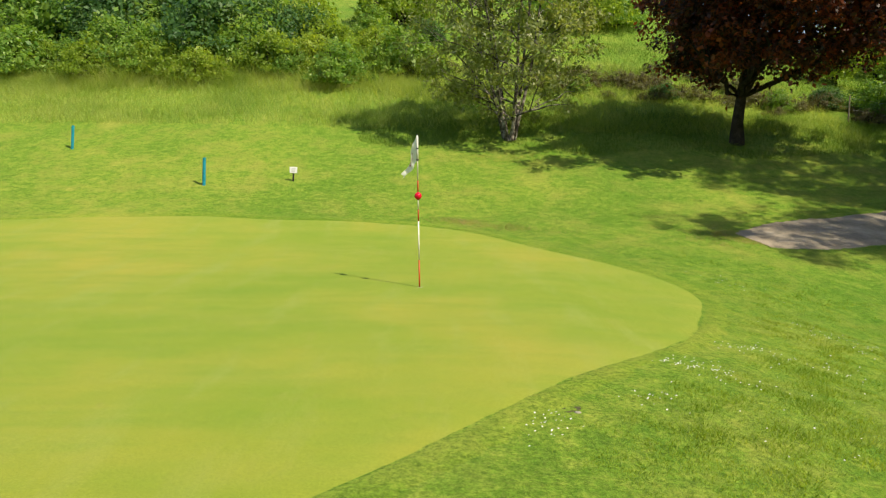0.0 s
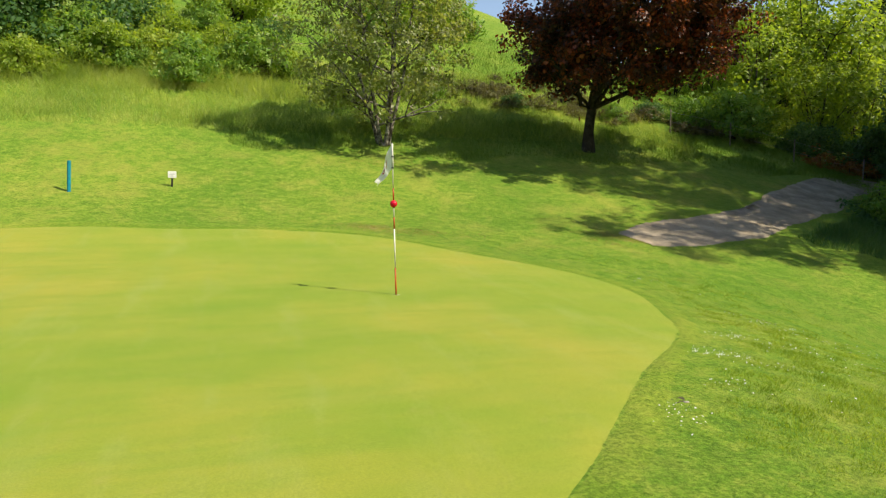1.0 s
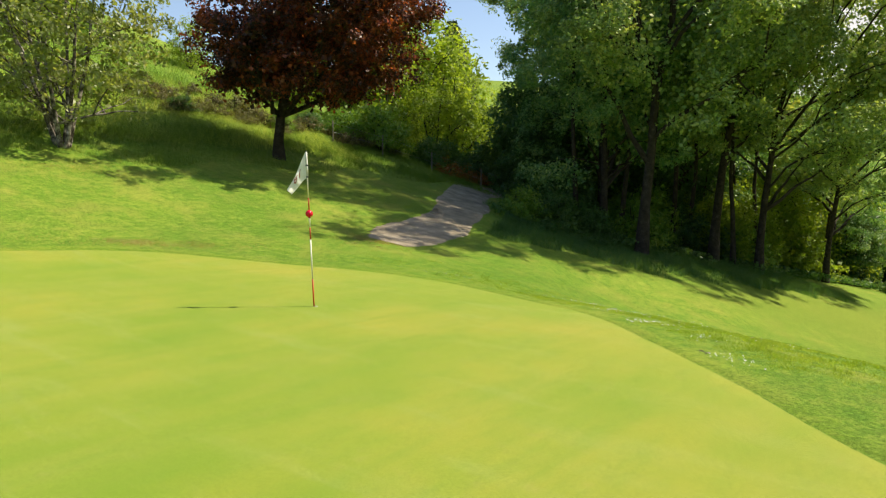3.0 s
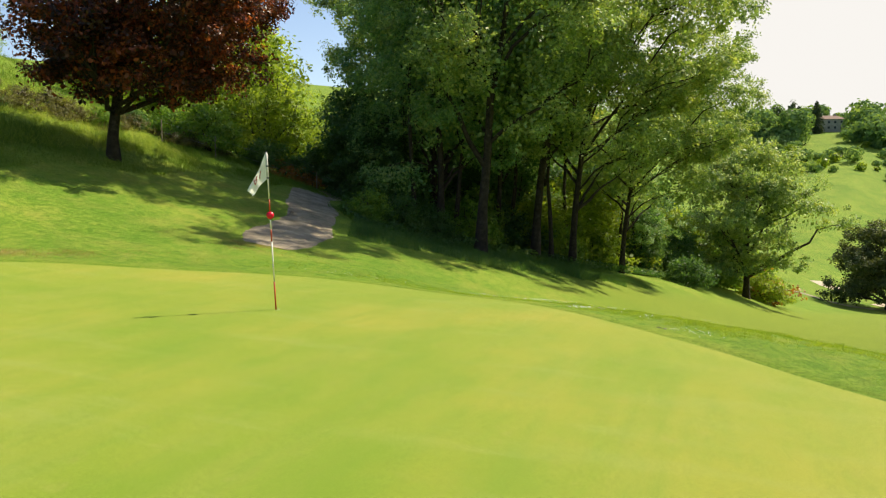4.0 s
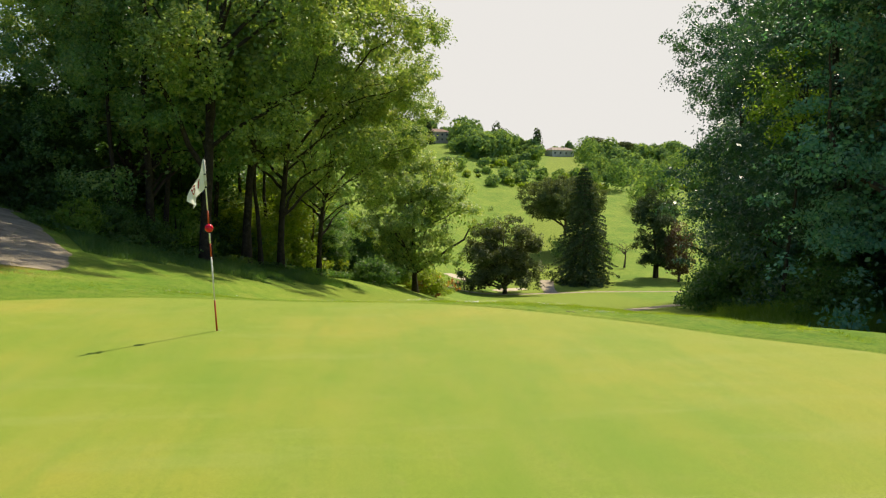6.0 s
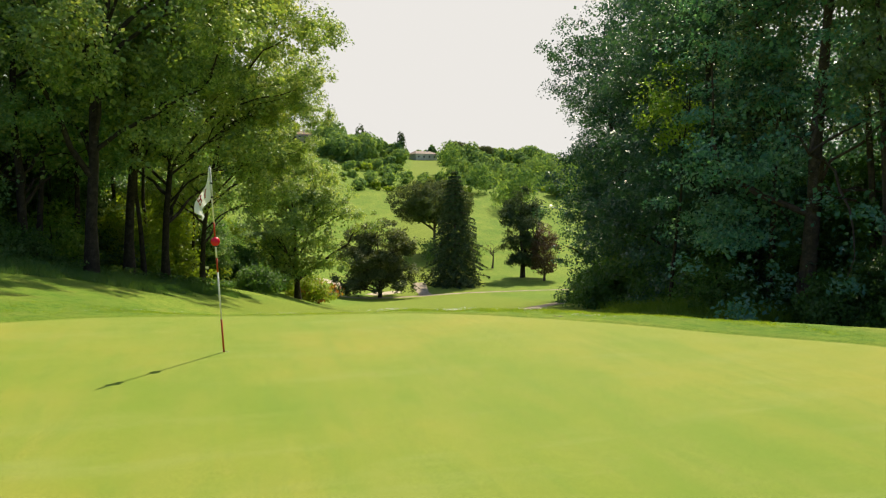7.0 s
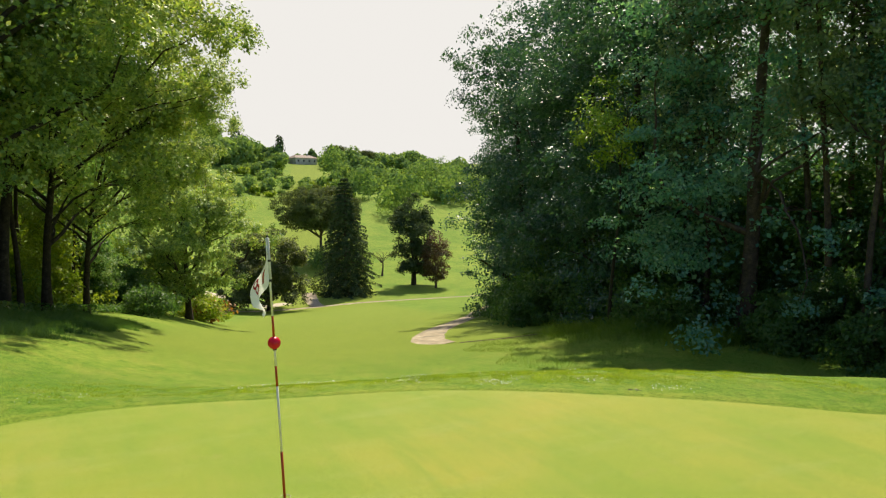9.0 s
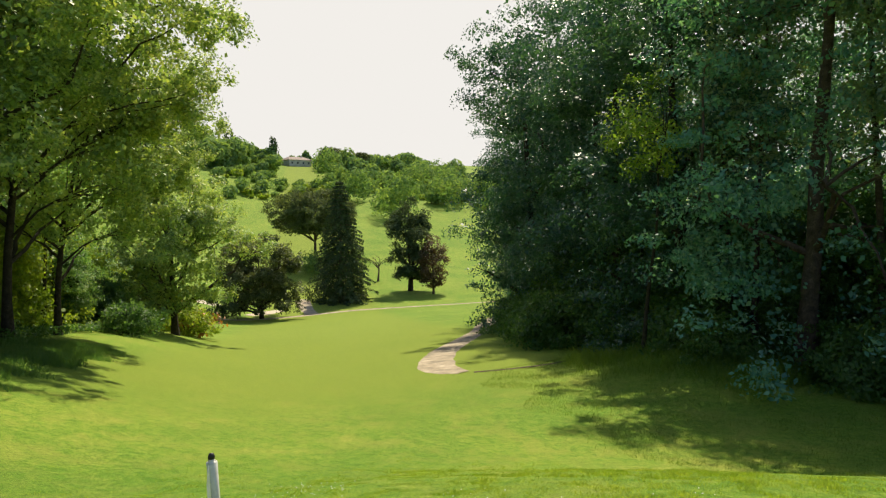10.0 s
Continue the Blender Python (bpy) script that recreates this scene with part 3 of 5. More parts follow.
def place(ob, x, y, turn=0, size=1.0, sink=0.05, wide=None):
    w = size if wide is None else wide
    ob.matrix_basis = Matrix.LocRotScale((x, y, at_ground(x, y) - sink), Euler((0, 0, radians(turn))), (w, w, size))
    return ob


def again(ob, x, y, turn=0, size=1.0, sink=0.05, wide=None, label=""):
    w = size if wide is None else wide
    keep = ob.matrix_basis.copy()
    ob.matrix_basis = Matrix.Identity(4)
    c = copy_thing(ob, Matrix.LocRotScale((x, y, at_ground(x, y) - sink), Euler((0, 0, radians(turn))), (w, w, size)))
    ob.matrix_basis = keep
    return tagged(c, label) if label else c


# trees on the bank behind the green
BANK = "trees on the bank"
pale = make_tree("multi_stem_tree", 4, 7.4, 3.3, 1.0, 0.06, leaf_grey, bark_birch, "small multi-stemmed tree with pale bark and sparse grey-green leaves", clumps=300, per=66, leaf=0.135, shape="round", stems=6, clump_r=0.45, group=BANK, limbs=26, splay=0.5, core=700, core_leaf=0.2)
place(pale, 2.4, 25.9)
plum = make_tree("purple_leaf_tree", 8, 9.4, 4.5, 2.4, 0.2, leaf_plum, bark_dark, "tree with dark purple-red leaves and a leaning dark trunk", clumps=760, per=80, leaf=0.155, shape="round", clump_r=0.5, group=BANK, limbs=9, boughs=140, bough_r=0.95, shift=(1.3, -3.0), core=13000, core_leaf=0.2)
place(plum, 10.6, 25.8)

# the tall wood at the head of the valley
WOOD = "tall trees of the valley wood"
WOOD_LABEL = "tall broad-leaved tree with a dark trunk on the valley edge"
tall_a = make_tree("tall_tree", 21, 22.0, 5.8, 6.6, 0.22, leaf_lit, bark_dark, WOOD_LABEL, clumps=560, per=84, leaf=0.17, shape="oval", clump_r=0.6, group=WOOD, limbs=14, lean=0.01, shift=(-0.8, -3.8), boughs=58, bough_r=1.35, core=8000, core_leaf=0.22)
place(tall_a, 30.4, 15.2, 0, 1.05)
tall_d = make_tree("tall_tree", 24, 20.0, 5.6, 4.6, 0.21, leaf_lit, bark_dark, "tall tree at the front of the valley wood, leaves coloured as if lit", clumps=520, per=100, leaf=0.145, shape="oval", clump_r=0.5, group=WOOD, limbs=14, lean=0.02, shift=(-2.6, -2.4), boughs=56, bough_r=1.3, core=9000, core_leaf=0.19)
place(tall_d, 22.8, 15.8, 30, 1.1)
tall_b = make_tree("tall_tree", 22, 18.5, 6.0, 4.8, 0.2, leaf_lit, bark_dark, "tall tree with a leaning dark trunk on the valley edge", clumps=640, per=90, leaf=0.16, shape="round", clump_r=0.55, group=WOOD, limbs=14, lean=0.02, shift=(-2.2, -5.0), boughs=64, bough_r=1.3, core=9000, core_leaf=0.22)
place(tall_b, 33.0, 13.6, 0, 1.0)
tall_c = make_tree("tall_tree", 23, 21.0, 5.2, 3.4, 0.22, leaf_mid, bark_dark, "tall green tree in the wood", clumps=500, per=84, leaf=0.165, shape="column", clump_r=0.62, group=WOOD, limbs=12, boughs=70, bough_r=1.35, core=6000, core_leaf=0.22)
place(tall_c, 28.5, 20.8)
bare = make_tree("slender_tree", 26, 15.0, 2.4, 7.5, 0.13, leaf_mid, bark_dark, "slender dark-trunked tree among the tall trees of the valley wood", clumps=110, per=70, leaf=0.17, shape="oval", clump_r=0.65, group="slender trees of the valley wood", limbs=10, lean=0.03)
place(bare, 31.9, 14.6)
for x, y, turn, size in ((31.2, 17.8, 80, 1.1), (32.4, 17.2, 200, 1.0), (26.0, 18.4, 140, 1.0), (36.5, 14.8, 20, 1.0), (24.2, 19.8, 300, 0.95), (38.0, 16.5, 250, 1.05), (43.5, 12.6, 100, 0.9), (29.0, 22.5, 330, 1.0)):
    again(bare, x, y, turn, size)
for src, x, y, turn, size in ((tall_b, 40.6, 11.8, 10, 0.85), (tall_a, 34.5, 18.8, -20, 0.95), (tall_c, 38.5, 19.6, 200, 0.95), (tall_c, 24.6, 18.6, 120, 0.86),
                              (tall_b, 35.5, 25.0, 300, 0.95), (tall_c, 47.5, 12.0, 70, 0.62), (tall_c, 44.0, 25.0, 10, 0.9)):
    again(src, x, y, turn, size)

# lower trees and bushes under and behind the wood
thicket = make_tree("young_tree", 61, 6.0, 2.5, 0.4, 0.07, leaf_lime, bark_dark, "slender yellow-green young tree at the wood's edge", clumps=150, per=40, leaf=0.2, shape="oval", stems=3, clump_r=0.6, group="young trees at the wood's edge", limbs=14)
place(thicket, 24.0, 33.0)
bush_a = make_tree("bush", 51, 2.6, 2.0, 0.1, 0.05, leaf_hedge, bark_dark, "dense green bush in the long grass", "bush", clumps=110, per=42, leaf=0.17, shape="dome", stems=4, clump_r=0.5, group="bushes", limbs=8, parts=("stem", "foliage"), core=500, core_leaf=0.3)
place(bush_a, -9, 35)
bush_b = make_tree("bush", 52, 2.4, 2.2, 0.1, 0.05, leaf_lime, bark_dark, "bright yellow-green bush in the grass", "bush", clumps=110, per=42, leaf=0.17, shape="dome", stems=4, clump_r=0.5, group="bushes", limbs=8, parts=("stem", "foliage"), core=500, core_leaf=0.3)
place(bush_b, -2.6, 45.5, 0, 1.4)
bush_c = make_tree("bush", 53, 2.2, 2.3, 0.05, 0.05, leaf_shrub, bark_dark, "dark green bush in the undergrowth", "bush", clumps=120, per=42, leaf=0.17, shape="dome", stems=4, clump_r=0.5, group="bushes", limbs=8, parts=("stem", "foliage"), core=2000, core_leaf=0.18)
place(bush_c, 21.0, 19.3, 0, 0.7)
rngb = np.random.default_rng(7)
for x, y, size in ((24, 40, 0.9), (29, 37, 1.2), (33, 40, 1.35), (19.5, 36, 0.6), (27, 31.5, 0.8), (31, 33, 0.9), (38, 38, 1.4), (27, 44, 1.2), (52, 38, 1.3), (16, 41, 0.5), (36, 45, 1.5), (60, 30, 1.4), (43, 36, 1.1), (35, 30.5, 0.9), (22.0, 34.0, 0.55), (30.4, 35.8, 1.6), (28.2, 38.0, 1.45), (33.5, 38.0, 1.75)):
    again(thicket, x, y, rngb.uniform(0, 360), size)
# the hedge and scrub on the hill
for k in range(24):
    again((bush_a, bush_b, bush_a, bush_b, bush_a)[k % 5], -24 + k * 1.0 + rngb.normal(0, 0.4), 33.4 + rngb.normal(0, 0.8), rngb.uniform(0, 360), rngb.uniform(0.55, 0.95))
for k in range(16):
    again((bush_a, bush_c)[k % 2], -27 + k * 1.25 + rngb.normal(0, 0.5), 38.5 + rngb.normal(0, 1.6), rngb.uniform(0, 360), rngb.uniform(1.1, 1.7))
for x, y, size, src in ((-7.5, 38.5, 1.1, bush_b), (-6.0, 36.0, 0.8, bush_b), (-9.5, 37.0, 1.0, bush_b), (6.0, 44.5, 1.0, bush_a), (8.5, 45.0, 1.3, bush_b), (11.0, 46.5, 1.1, bush_a), (14.0, 30.0, 0.35, bush_a), (16.5, 31.0, 0.4, bush_c), (18.5, 30.5, 0.6, bush_a), (20.5, 30.0, 0.9, bush_a), (22.5, 31.5, 1.0, bush_b), (24.5, 29.5, 0.7, bush_c), (26.5, 28.0, 0.8, bush_c), (6.0, 31.8, 0.3, bush_a), (9.5, 31.0, 0.3, bush_c), (-4.0, 42.0, 0.6, bush_a), (-1.0, 41.0, 0.5, bush_c)):
    again(src, x, y, rngb.uniform(0, 360), size)
scrub = make_tree("low_scrub", 54, 0.8, 1.2, 0.02, 0.03, leaf_scrub, bark_dark, "low brownish scrub on the bank", "bush", clumps=60, per=40, leaf=0.11, shape="dome", stems=4, clump_r=0.28, group="low scrub on the bank", limbs=6, parts=("stem", "foliage"))
place(scrub, 4.6, 32.2)
for k in range(26):
    x = 5.5 + 0.62 * k + rngb.normal(0, 0.25)
    again(scrub, x, 32.9 - 0.14 * k + rngb.normal(0, 0.8), rngb.uniform(0, 360), rngb.uniform(0.3, 0.8))
for k in range(22):
    again(scrub, -2.0 + 0.75 * k + rngb.normal(0, 0.4), 34.6 - 0.06 * k + rngb.normal(0, 1.1), rngb.uniform(0, 360), rngb.uniform(0.35, 0.8))
bracken = make_tree("bracken", 55, 0.7, 0.8, 0.02, 0.02, leaf_bracken, bark_dark, "dry orange-brown bracken beside the path", "bush", clumps=30, per=30, leaf=0.1, shape="dome", stems=1, clump_r=0.22, group="dry bracken by the path", limbs=0, parts=("stem", "foliage"))
place(bracken, 24.5, 26.8)
for x, y in ((25.8, 27.1), (27.2, 27.6), (28.8, 27.4), (23.0, 27.0), (30.5, 27.8)):
    again(bracken, x, y, rngb.uniform(0, 360), rngb.uniform(0.7, 1.1))
for x, y, size in ((64.0, 1.4, 3.2), (65.4, 2.4, 2.6)):
    again(bracken, x, y, rngb.uniform(0, 360), size, label="orange-leaved shrub beside the spreading tree")
# undergrowth of the valley wood
for x, y, size, src in ((19.0, 19.8, 0.55, bush_a), (22.5, 18.2, 0.6, bush_c), (26.5, 18.0, 0.9, bush_a), (29.5, 19.0, 1.2, bush_a), (32.5, 17.5, 1.1, bush_c), (36.0, 15.5, 1.0, bush_a), (47.0, 8.0, 0.9, bush_c), (42.5, 14.0, 1.2, bush_b), (34.5, 21.0, 1.5, bush_b), (40.0, 20.0, 1.6, bush_a), (30.0, 23.5, 1.5, bush_a), (26.0, 22.0, 1.2, bush_c), (48.0, 14.0, 1.6, bush_b), (55.0, 10.0, 1.6, bush_a), (62.0, 2.2, 1.1, bush_b), (61.5, 6.0, 1.3, bush_a), (66.0, 8.0, 1.7, bush_a), (74.0, 6.0, 2.0, bush_b), (84.0, 4.0, 2.0, bush_a)):
    again(src, x, y, rngb.uniform(0, 360), size)

# low trees filling the wood behind the front trunks
under = make_tree("understorey_tree", 63, 7.0, 3.2, 0.3, 0.1, leaf_shrub, bark_dark, "leafy low tree in the shade of the valley wood", clumps=260, per=56, leaf=0.2, shape="round", stems=2, clump_r=0.6, group="low trees under the valley wood", limbs=10, core=5500, core_leaf=0.2)
place(under, 33.0, 20.5)
# lime leaves here paint the sunlit gaps seen between the trunks
sunny = make_tree("understorey_tree", 64, 6.4, 3.0, 0.4, 0.09, leaf_lime, bark_dark, "low tree behind the valley wood, coloured yellow-green to look sunlit", clumps=220, per=56, leaf=0.19, shape="round", stems=3, clump_r=0.6, group="low trees under the valley wood", limbs=10, core=900, core_leaf=0.3)
place(sunny, 42.0, 15.5, 0, 1.1)
for x, y, size in ((46.5, 15.5, 1.0), (51.0, 13.5, 1.1), (55.5, 12.0, 1.0), (60.0, 10.0, 1.0), (37.0, 16.0, 0.75), (33.5, 16.0, 0.6)):
    again(sunny, x, y, rngb.uniform(0, 360), size)
for x, y, size in ((37.5, 19.0, 1.0), (66.0, 12.5, 1.2), (38.5, 22.5, 1.2), (29.0, 25.0, 1.1), (27.0, 24.0, 0.8), (33.0, 27.0, 0.9), (45.0, 20.0, 1.3), (52.0, 17.5, 1.4), (58.5, 16.0, 1.4), (72.0, 10.0, 1.1), (48.5, 11.8, 0.75), (53.0, 9.0, 0.6)):
    again(under, x, y, rngb.uniform(0, 360), size)

# single trees down the valley
mid_tree = make_tree("spreading_tree", 31, 13.4, 5.8, 2.6, 0.27, leaf_lit, bark_dark, "spreading green tree with a forked dark trunk on the slope", clumps=560, per=95, leaf=0.18, shape="round", clump_r=0.62, limbs=20, boughs=95, bough_r=1.35, core=5500, core_leaf=0.34)
place(mid_tree, 58.5, 3.6)
round_tree = make_tree("round_tree", 33, 13.4, 7.6, 1.9, 0.32, leaf_olive, bark_dark, "low round dark olive-leaved tree in the valley", clumps=620, per=60, leaf=0.36, shape="dome", clump_r=0.85, limbs=18, boughs=130, bough_r=1.5, core=2000, core_leaf=0.45)
place(round_tree, 112.4, -16.4)


def make_conifer(name, seed, tall, reach, leaf_mat, bark, label, tiers=34, arms=11, per=90, leaf=0.34, low=0.4, hang=0.35):
    """A dense spruce about the origin: whorls of drooping boughs that shorten to the tip, each fringed with needle sprays."""
    rng = np.random.default_rng(seed)
    t = np.linspace(0, 1, 9)
    wood = [tube(np.stack([0.15 * np.sin(t * 3), 0.1 * np.sin(t * 4 + 1), -0.3 + t * (tall + 0.2)], -1), 0.36 * (1 - t) ** 0.9 + 0.03, 9)]
    pos, out = [], []
    for k in range(tiers):
        h = (k / (tiers - 1)) ** 1.1
        z = low + (tall - 0.5 - low) * h
        for q in range(arms):
            a = 2 * np.pi * (q + rng.uniform(-0.3, 0.3)) / arms + k * 1.9
            r = reach * (1.02 - h) ** 0.62 * rng.uniform(0.62, 1.12) + 0.25
            s = np.linspace(0, 1, 6)
            bend = r * (0.28 * s - (hang + 0.28) * s ** 2 + 0.12 * s ** 3) * (1 - 0.5 * h)
            line = np.stack([np.cos(a) * r * s, np.sin(a) * r * s, np.maximum(z + bend, 0.25)], -1)
            if q % 2 == 0:
                wood.append(tube(line, 0.05 * (1 - s) + 0.012, 4))
            n = int(per * (0.25 + 0.75 * r / reach))
            u = rng.uniform(0.12, 1, n) ** 0.6
            p = np.stack([np.interp(u, s, line[:, i]) for i in range(3)], -1)
            side = rng.normal(0, 0.16, n) * r * (1.15 - u)
            p += np.stack([-np.sin(a) * side, np.cos(a) * side, -np.abs(side) * 0.45 - rng.uniform(0, 0.35, n)], -1)
            pos.append(p)
            out.append(np.tile([np.cos(a), np.sin(a), 0.1], (n, 1)))
    ob = new(name)
    v, f = join(wood)
    part("trunk", mesh_from("trunk", v, f, bark, True), ob)
    v, f = leaves(rng, np.vstack(pos), np.vstack(out), leaf, 0.35, 0.42)
    part("crown", mesh_from("crown", v, f, leaf_mat), ob)
    return tagged(ob, label, "tree")


fir = make_conifer("conifer", 35, 23.6, 6.6, leaf_fir, bark_brown, "dense dark cone-shaped conifer in the valley", per=100, leaf=0.5)
place(fir, 127.0, -35.5)
again(fir, 45.5, 45.0, 40, 0.6, label="small dark conifer on the hill's crest")
pine = make_tree("umbrella_pine", 36, 20.0, 11.0, 8.8, 0.45, leaf_pine, bark_brown, "umbrella pine with a broad dark flat crown", clumps=520, per=60, leaf=0.6, shape="round", clump_r=1.2, limbs=24, flat=0.4, narrow=0.35, core=2500, core_leaf=0.8)
place(pine, 174.0, -45.5)
for x, y, size in ((408.0, -131.0, 0.62), (410.0, -141.0, 0.42), (406.0, -150.0, 0.5)):
    again(pine, x, y, 30 * size * 10, size, label="umbrella pine on the skyline of the far hill")
for x, y, size in ((400.0, -30.0, 0.7), (404.0, -22.0, 0.6)):
    again(fir, x, y, 50 * size * 10, size, label="dark conifer on the skyline of the far hill")
dark_pair = make_tree("open_conifer", 37, 19.0, 5.2, 3.0, 0.34, leaf_fir, bark_dark, "dark ragged conifer with upswept limbs in the valley", clumps=380, per=56, leaf=0.5, shape="oval", stems=2, clump_r=1.0, limbs=24, narrow=0.35, boughs=70, bough_r=1.5, core=1500, core_leaf=0.6)
place(dark_pair, 134.0, -53.6)
rust = make_tree("bare_tree", 38, 12.0, 3.2, 1.8, 0.22, leaf_rust, bark_brown, "thin reddish-brown half-dead tree in the valley", clumps=200, per=40, leaf=0.32, shape="oval", clump_r=0.85, limbs=24)
place(rust, 127.0, -55.5)
snag = make_tree("bare_tree", 39, 6.5, 3.6, 4.2, 0.26, leaf_rust, bark_brown, "small bent nearly bare tree on the fairway", clumps=26, per=3, leaf=0.2, shape="dome", clump_r=0.8, limbs=14, lean=0.1)
place(snag, 150.0, -52.8)

# the tall dark wood on the valley's shaded side
DARK = "tall trees of the dark wood"
DARK_LABEL = "tall dense dark-green tree in the shaded wood"
dark_a = make_tree("tall_tree", 41, 23.0, 5.0, 0.8, 0.34, leaf_deep, bark_brown, DARK_LABEL, clumps=620, per=84, leaf=0.175, shape="column", clump_r=0.8, group=DARK, limbs=6, squash=0.55, droop=0.5, boughs=150, bough_r=1.7, core=6000, core_leaf=0.22, gap=(128, 17, 0.75))
place(dark_a, 13.8, -12.5)
# dark_b and its copies carry shade in their leaf colour
dark_b = make_tree("tall_tree", 42, 22.0, 5.4, 0.4, 0.3, leaf_shaded, bark_dark, DARK_LABEL, clumps=620, per=84, leaf=0.175, shape="oval", clump_r=0.8, group=DARK, limbs=6, squash=0.65, droop=0.35, boughs=130, bough_r=1.6, core=10000, core_leaf=0.26)
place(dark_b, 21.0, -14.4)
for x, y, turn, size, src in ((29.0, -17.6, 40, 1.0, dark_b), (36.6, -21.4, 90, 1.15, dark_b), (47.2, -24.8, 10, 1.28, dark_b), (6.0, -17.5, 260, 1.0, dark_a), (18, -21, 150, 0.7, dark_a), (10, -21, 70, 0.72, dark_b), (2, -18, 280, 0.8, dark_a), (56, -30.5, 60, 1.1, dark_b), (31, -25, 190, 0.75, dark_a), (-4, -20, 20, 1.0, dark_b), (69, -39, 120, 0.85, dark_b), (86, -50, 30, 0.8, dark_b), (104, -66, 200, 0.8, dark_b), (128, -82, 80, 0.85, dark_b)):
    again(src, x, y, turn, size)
slim = make_tree("slender_tree", 45, 20.0, 2.2, 7.0, 0.12, leaf_silver, bark_brown, "slender straight tree with a bare lower trunk in the dark wood", clumps=110, per=70, leaf=0.175, shape="oval", clump_r=0.7, group="slender trees of the dark wood", limbs=10, lean=0.015)
place(slim, 8.6, -12.2)
for x, y, size in ((10.4, -13.0, 1.1), (16.6, -13.3, 1.05), (5.0, -12.4, 1.0), (3.2, -13.2, 1.1), (7.6, -14.6, 1.1), (9.4, -14.8, 1.0), (4.2, -14.4, 1.15), (11.2, -15.4, 1.1), (12.0, -14.2, 1.15), (6.9, -13.4, 0.95), (18.6, -14.4, 1.1), (1.0, -13.0, 1.0)):
    again(slim, x, y, rngb.uniform(0, 360), size)
# low trees added here, most to keep sun off the wood's foot
for x, y, size in ((4.0, -15.2, 0.9), (8.0, -16.0, 1.0), (12.5, -16.6, 1.1), (16.5, -17.2, 1.0), (20.5, -18.2, 1.1), (25.5, -18.0, 1.0), (30.0, -19.5, 1.1), (35.5, -21.5, 1.1), (41.0, -23.5, 1.2), (0.0, -15.5, 1.0), (14.5, -13.6, 0.55), (9.6, -12.4, 0.45), (20.0, -13.2, 0.6)):
    again(under, x, y, rngb.uniform(0, 360), size, label="leafy low tree added under the dark wood")
lime_tree = make_tree("young_tree", 43, 11.5, 1.5, 7.6, 0.08, leaf_hedge, bark_dark, "young yellow-green tree catching the sun at the wood's edge", clumps=42, per=60, leaf=0.17, shape="oval", clump_r=0.6, limbs=12)
place(lime_tree, 19.2, -9.8)
for x, y, size, src in ((30.0, -13.4, 1.3, bush_c), (27.0, -14.0, 1.3, bush_c), (33.0, -14.8, 1.2, bush_c), (25.0, -14.0, 1.2, bush_c), (33.0, -17.4, 1.2, bush_c), (18.0, -11.5, 1.1, bush_c), (11.0, -11.5, 0.9, bush_c), (6.5, -11.0, 0.9, bush_c), (15.5, -9.8, 0.7, bush_c), (42, -19.5, 1.2, bush_c), (49, -23.5, 1.1, bush_c)):
    again(src, x, y, rngb.uniform(0, 360), size)


# far hillside: woods, scattered bushes, ridge trees
def far_wood(name, spots, mat, label, seed, leaf=1.0, per=150):
    """Distant trees that nobody could count: many leaf clumps in one mesh."""
    rng = np.random.default_rng(seed)
    vs = []
    for x, y, r, h in spots:
        if 315 < x < 415 and any(abs(y - 8 - k * (x + 9)) < 12 for k in (-0.107, -0.283)):
            continue
        n = int(per * (0.5 + r / 5))
        lobes = 6
        hub = rng.normal(0, 1, (lobes, 3))
        hub /= np.linalg.norm(hub, axis=1)[:, None]
        hub *= np.array([r, r, h * 0.5]) * 0.5
        hub[0] = (0, 0, h * 0.12)
        pick = rng.integers(0, lobes, n)
        d = rng.normal(0, 1, (n, 3))
        d /= np.linalg.norm(d, axis=1)[:, None]
        p = hub[pick] + d * np.array([r, r, h * 0.5]) * 0.58 * rng.uniform(0.75, 1.05, (n, 1))
        pos = p + np.array([x, y, at_ground(x, y) + h * 0.42])
        v, _ = leaves(rng, pos, d * 2.5, leaf * min(1.0, 0.35 + r / 6), 0.3, 0.85)
        vs.append(v)
    v = np.vstack(vs)
    tagged(new(name, mesh_from(name, v, np.arange(len(v)).reshape(-1, 4), mat)), label, "woodland", kind="stuff")


def scatter(rng, n, x0, x1, y0, y1, r0, r1, tall=1.5):
    out = []
    for _ in range(n):
        r = rng.uniform(r0, r1)
        out.append((rng.uniform(x0, x1), rng.uniform(y0, y1), r, r * rng.uniform(tall * 0.8, tall * 1.3)))
    return out


rngf = np.random.default_rng(12)
ridge = [(412 + 22 * rngf.normal(), -200 + 2.6 * k + rngf.normal(0, 3), rngf.uniform(3, 8), rngf.uniform(5, 10) + 6 * float(sg((-200 + 2.6 * k + 70) / 12))) for k in range(95)]
far_wood("woodland", ridge, leaf_far, "distant green trees along the valley's skyline", 70, 1.5, 420)
far_wood("woodland", [(405 + rngf.normal(0, 10), y + rngf.normal(0, 3), rngf.uniform(3, 5), rngf.uniform(13, 20)) for y in (-8, -14, -46, -52, -75, -80, -98, 6, 14, 20)], leaf_fir, "dark conifers standing over the far woods", 69, 1.3, 380)
far_wood("scrub", [(166 + rngf.normal(0, 4), -45 + rngf.normal(0, 5), rngf.uniform(2, 3.5), rngf.uniform(5, 9)) for k in range(16)], leaf_far, "grey-green bushes round the pine", 68, 0.5, 300)
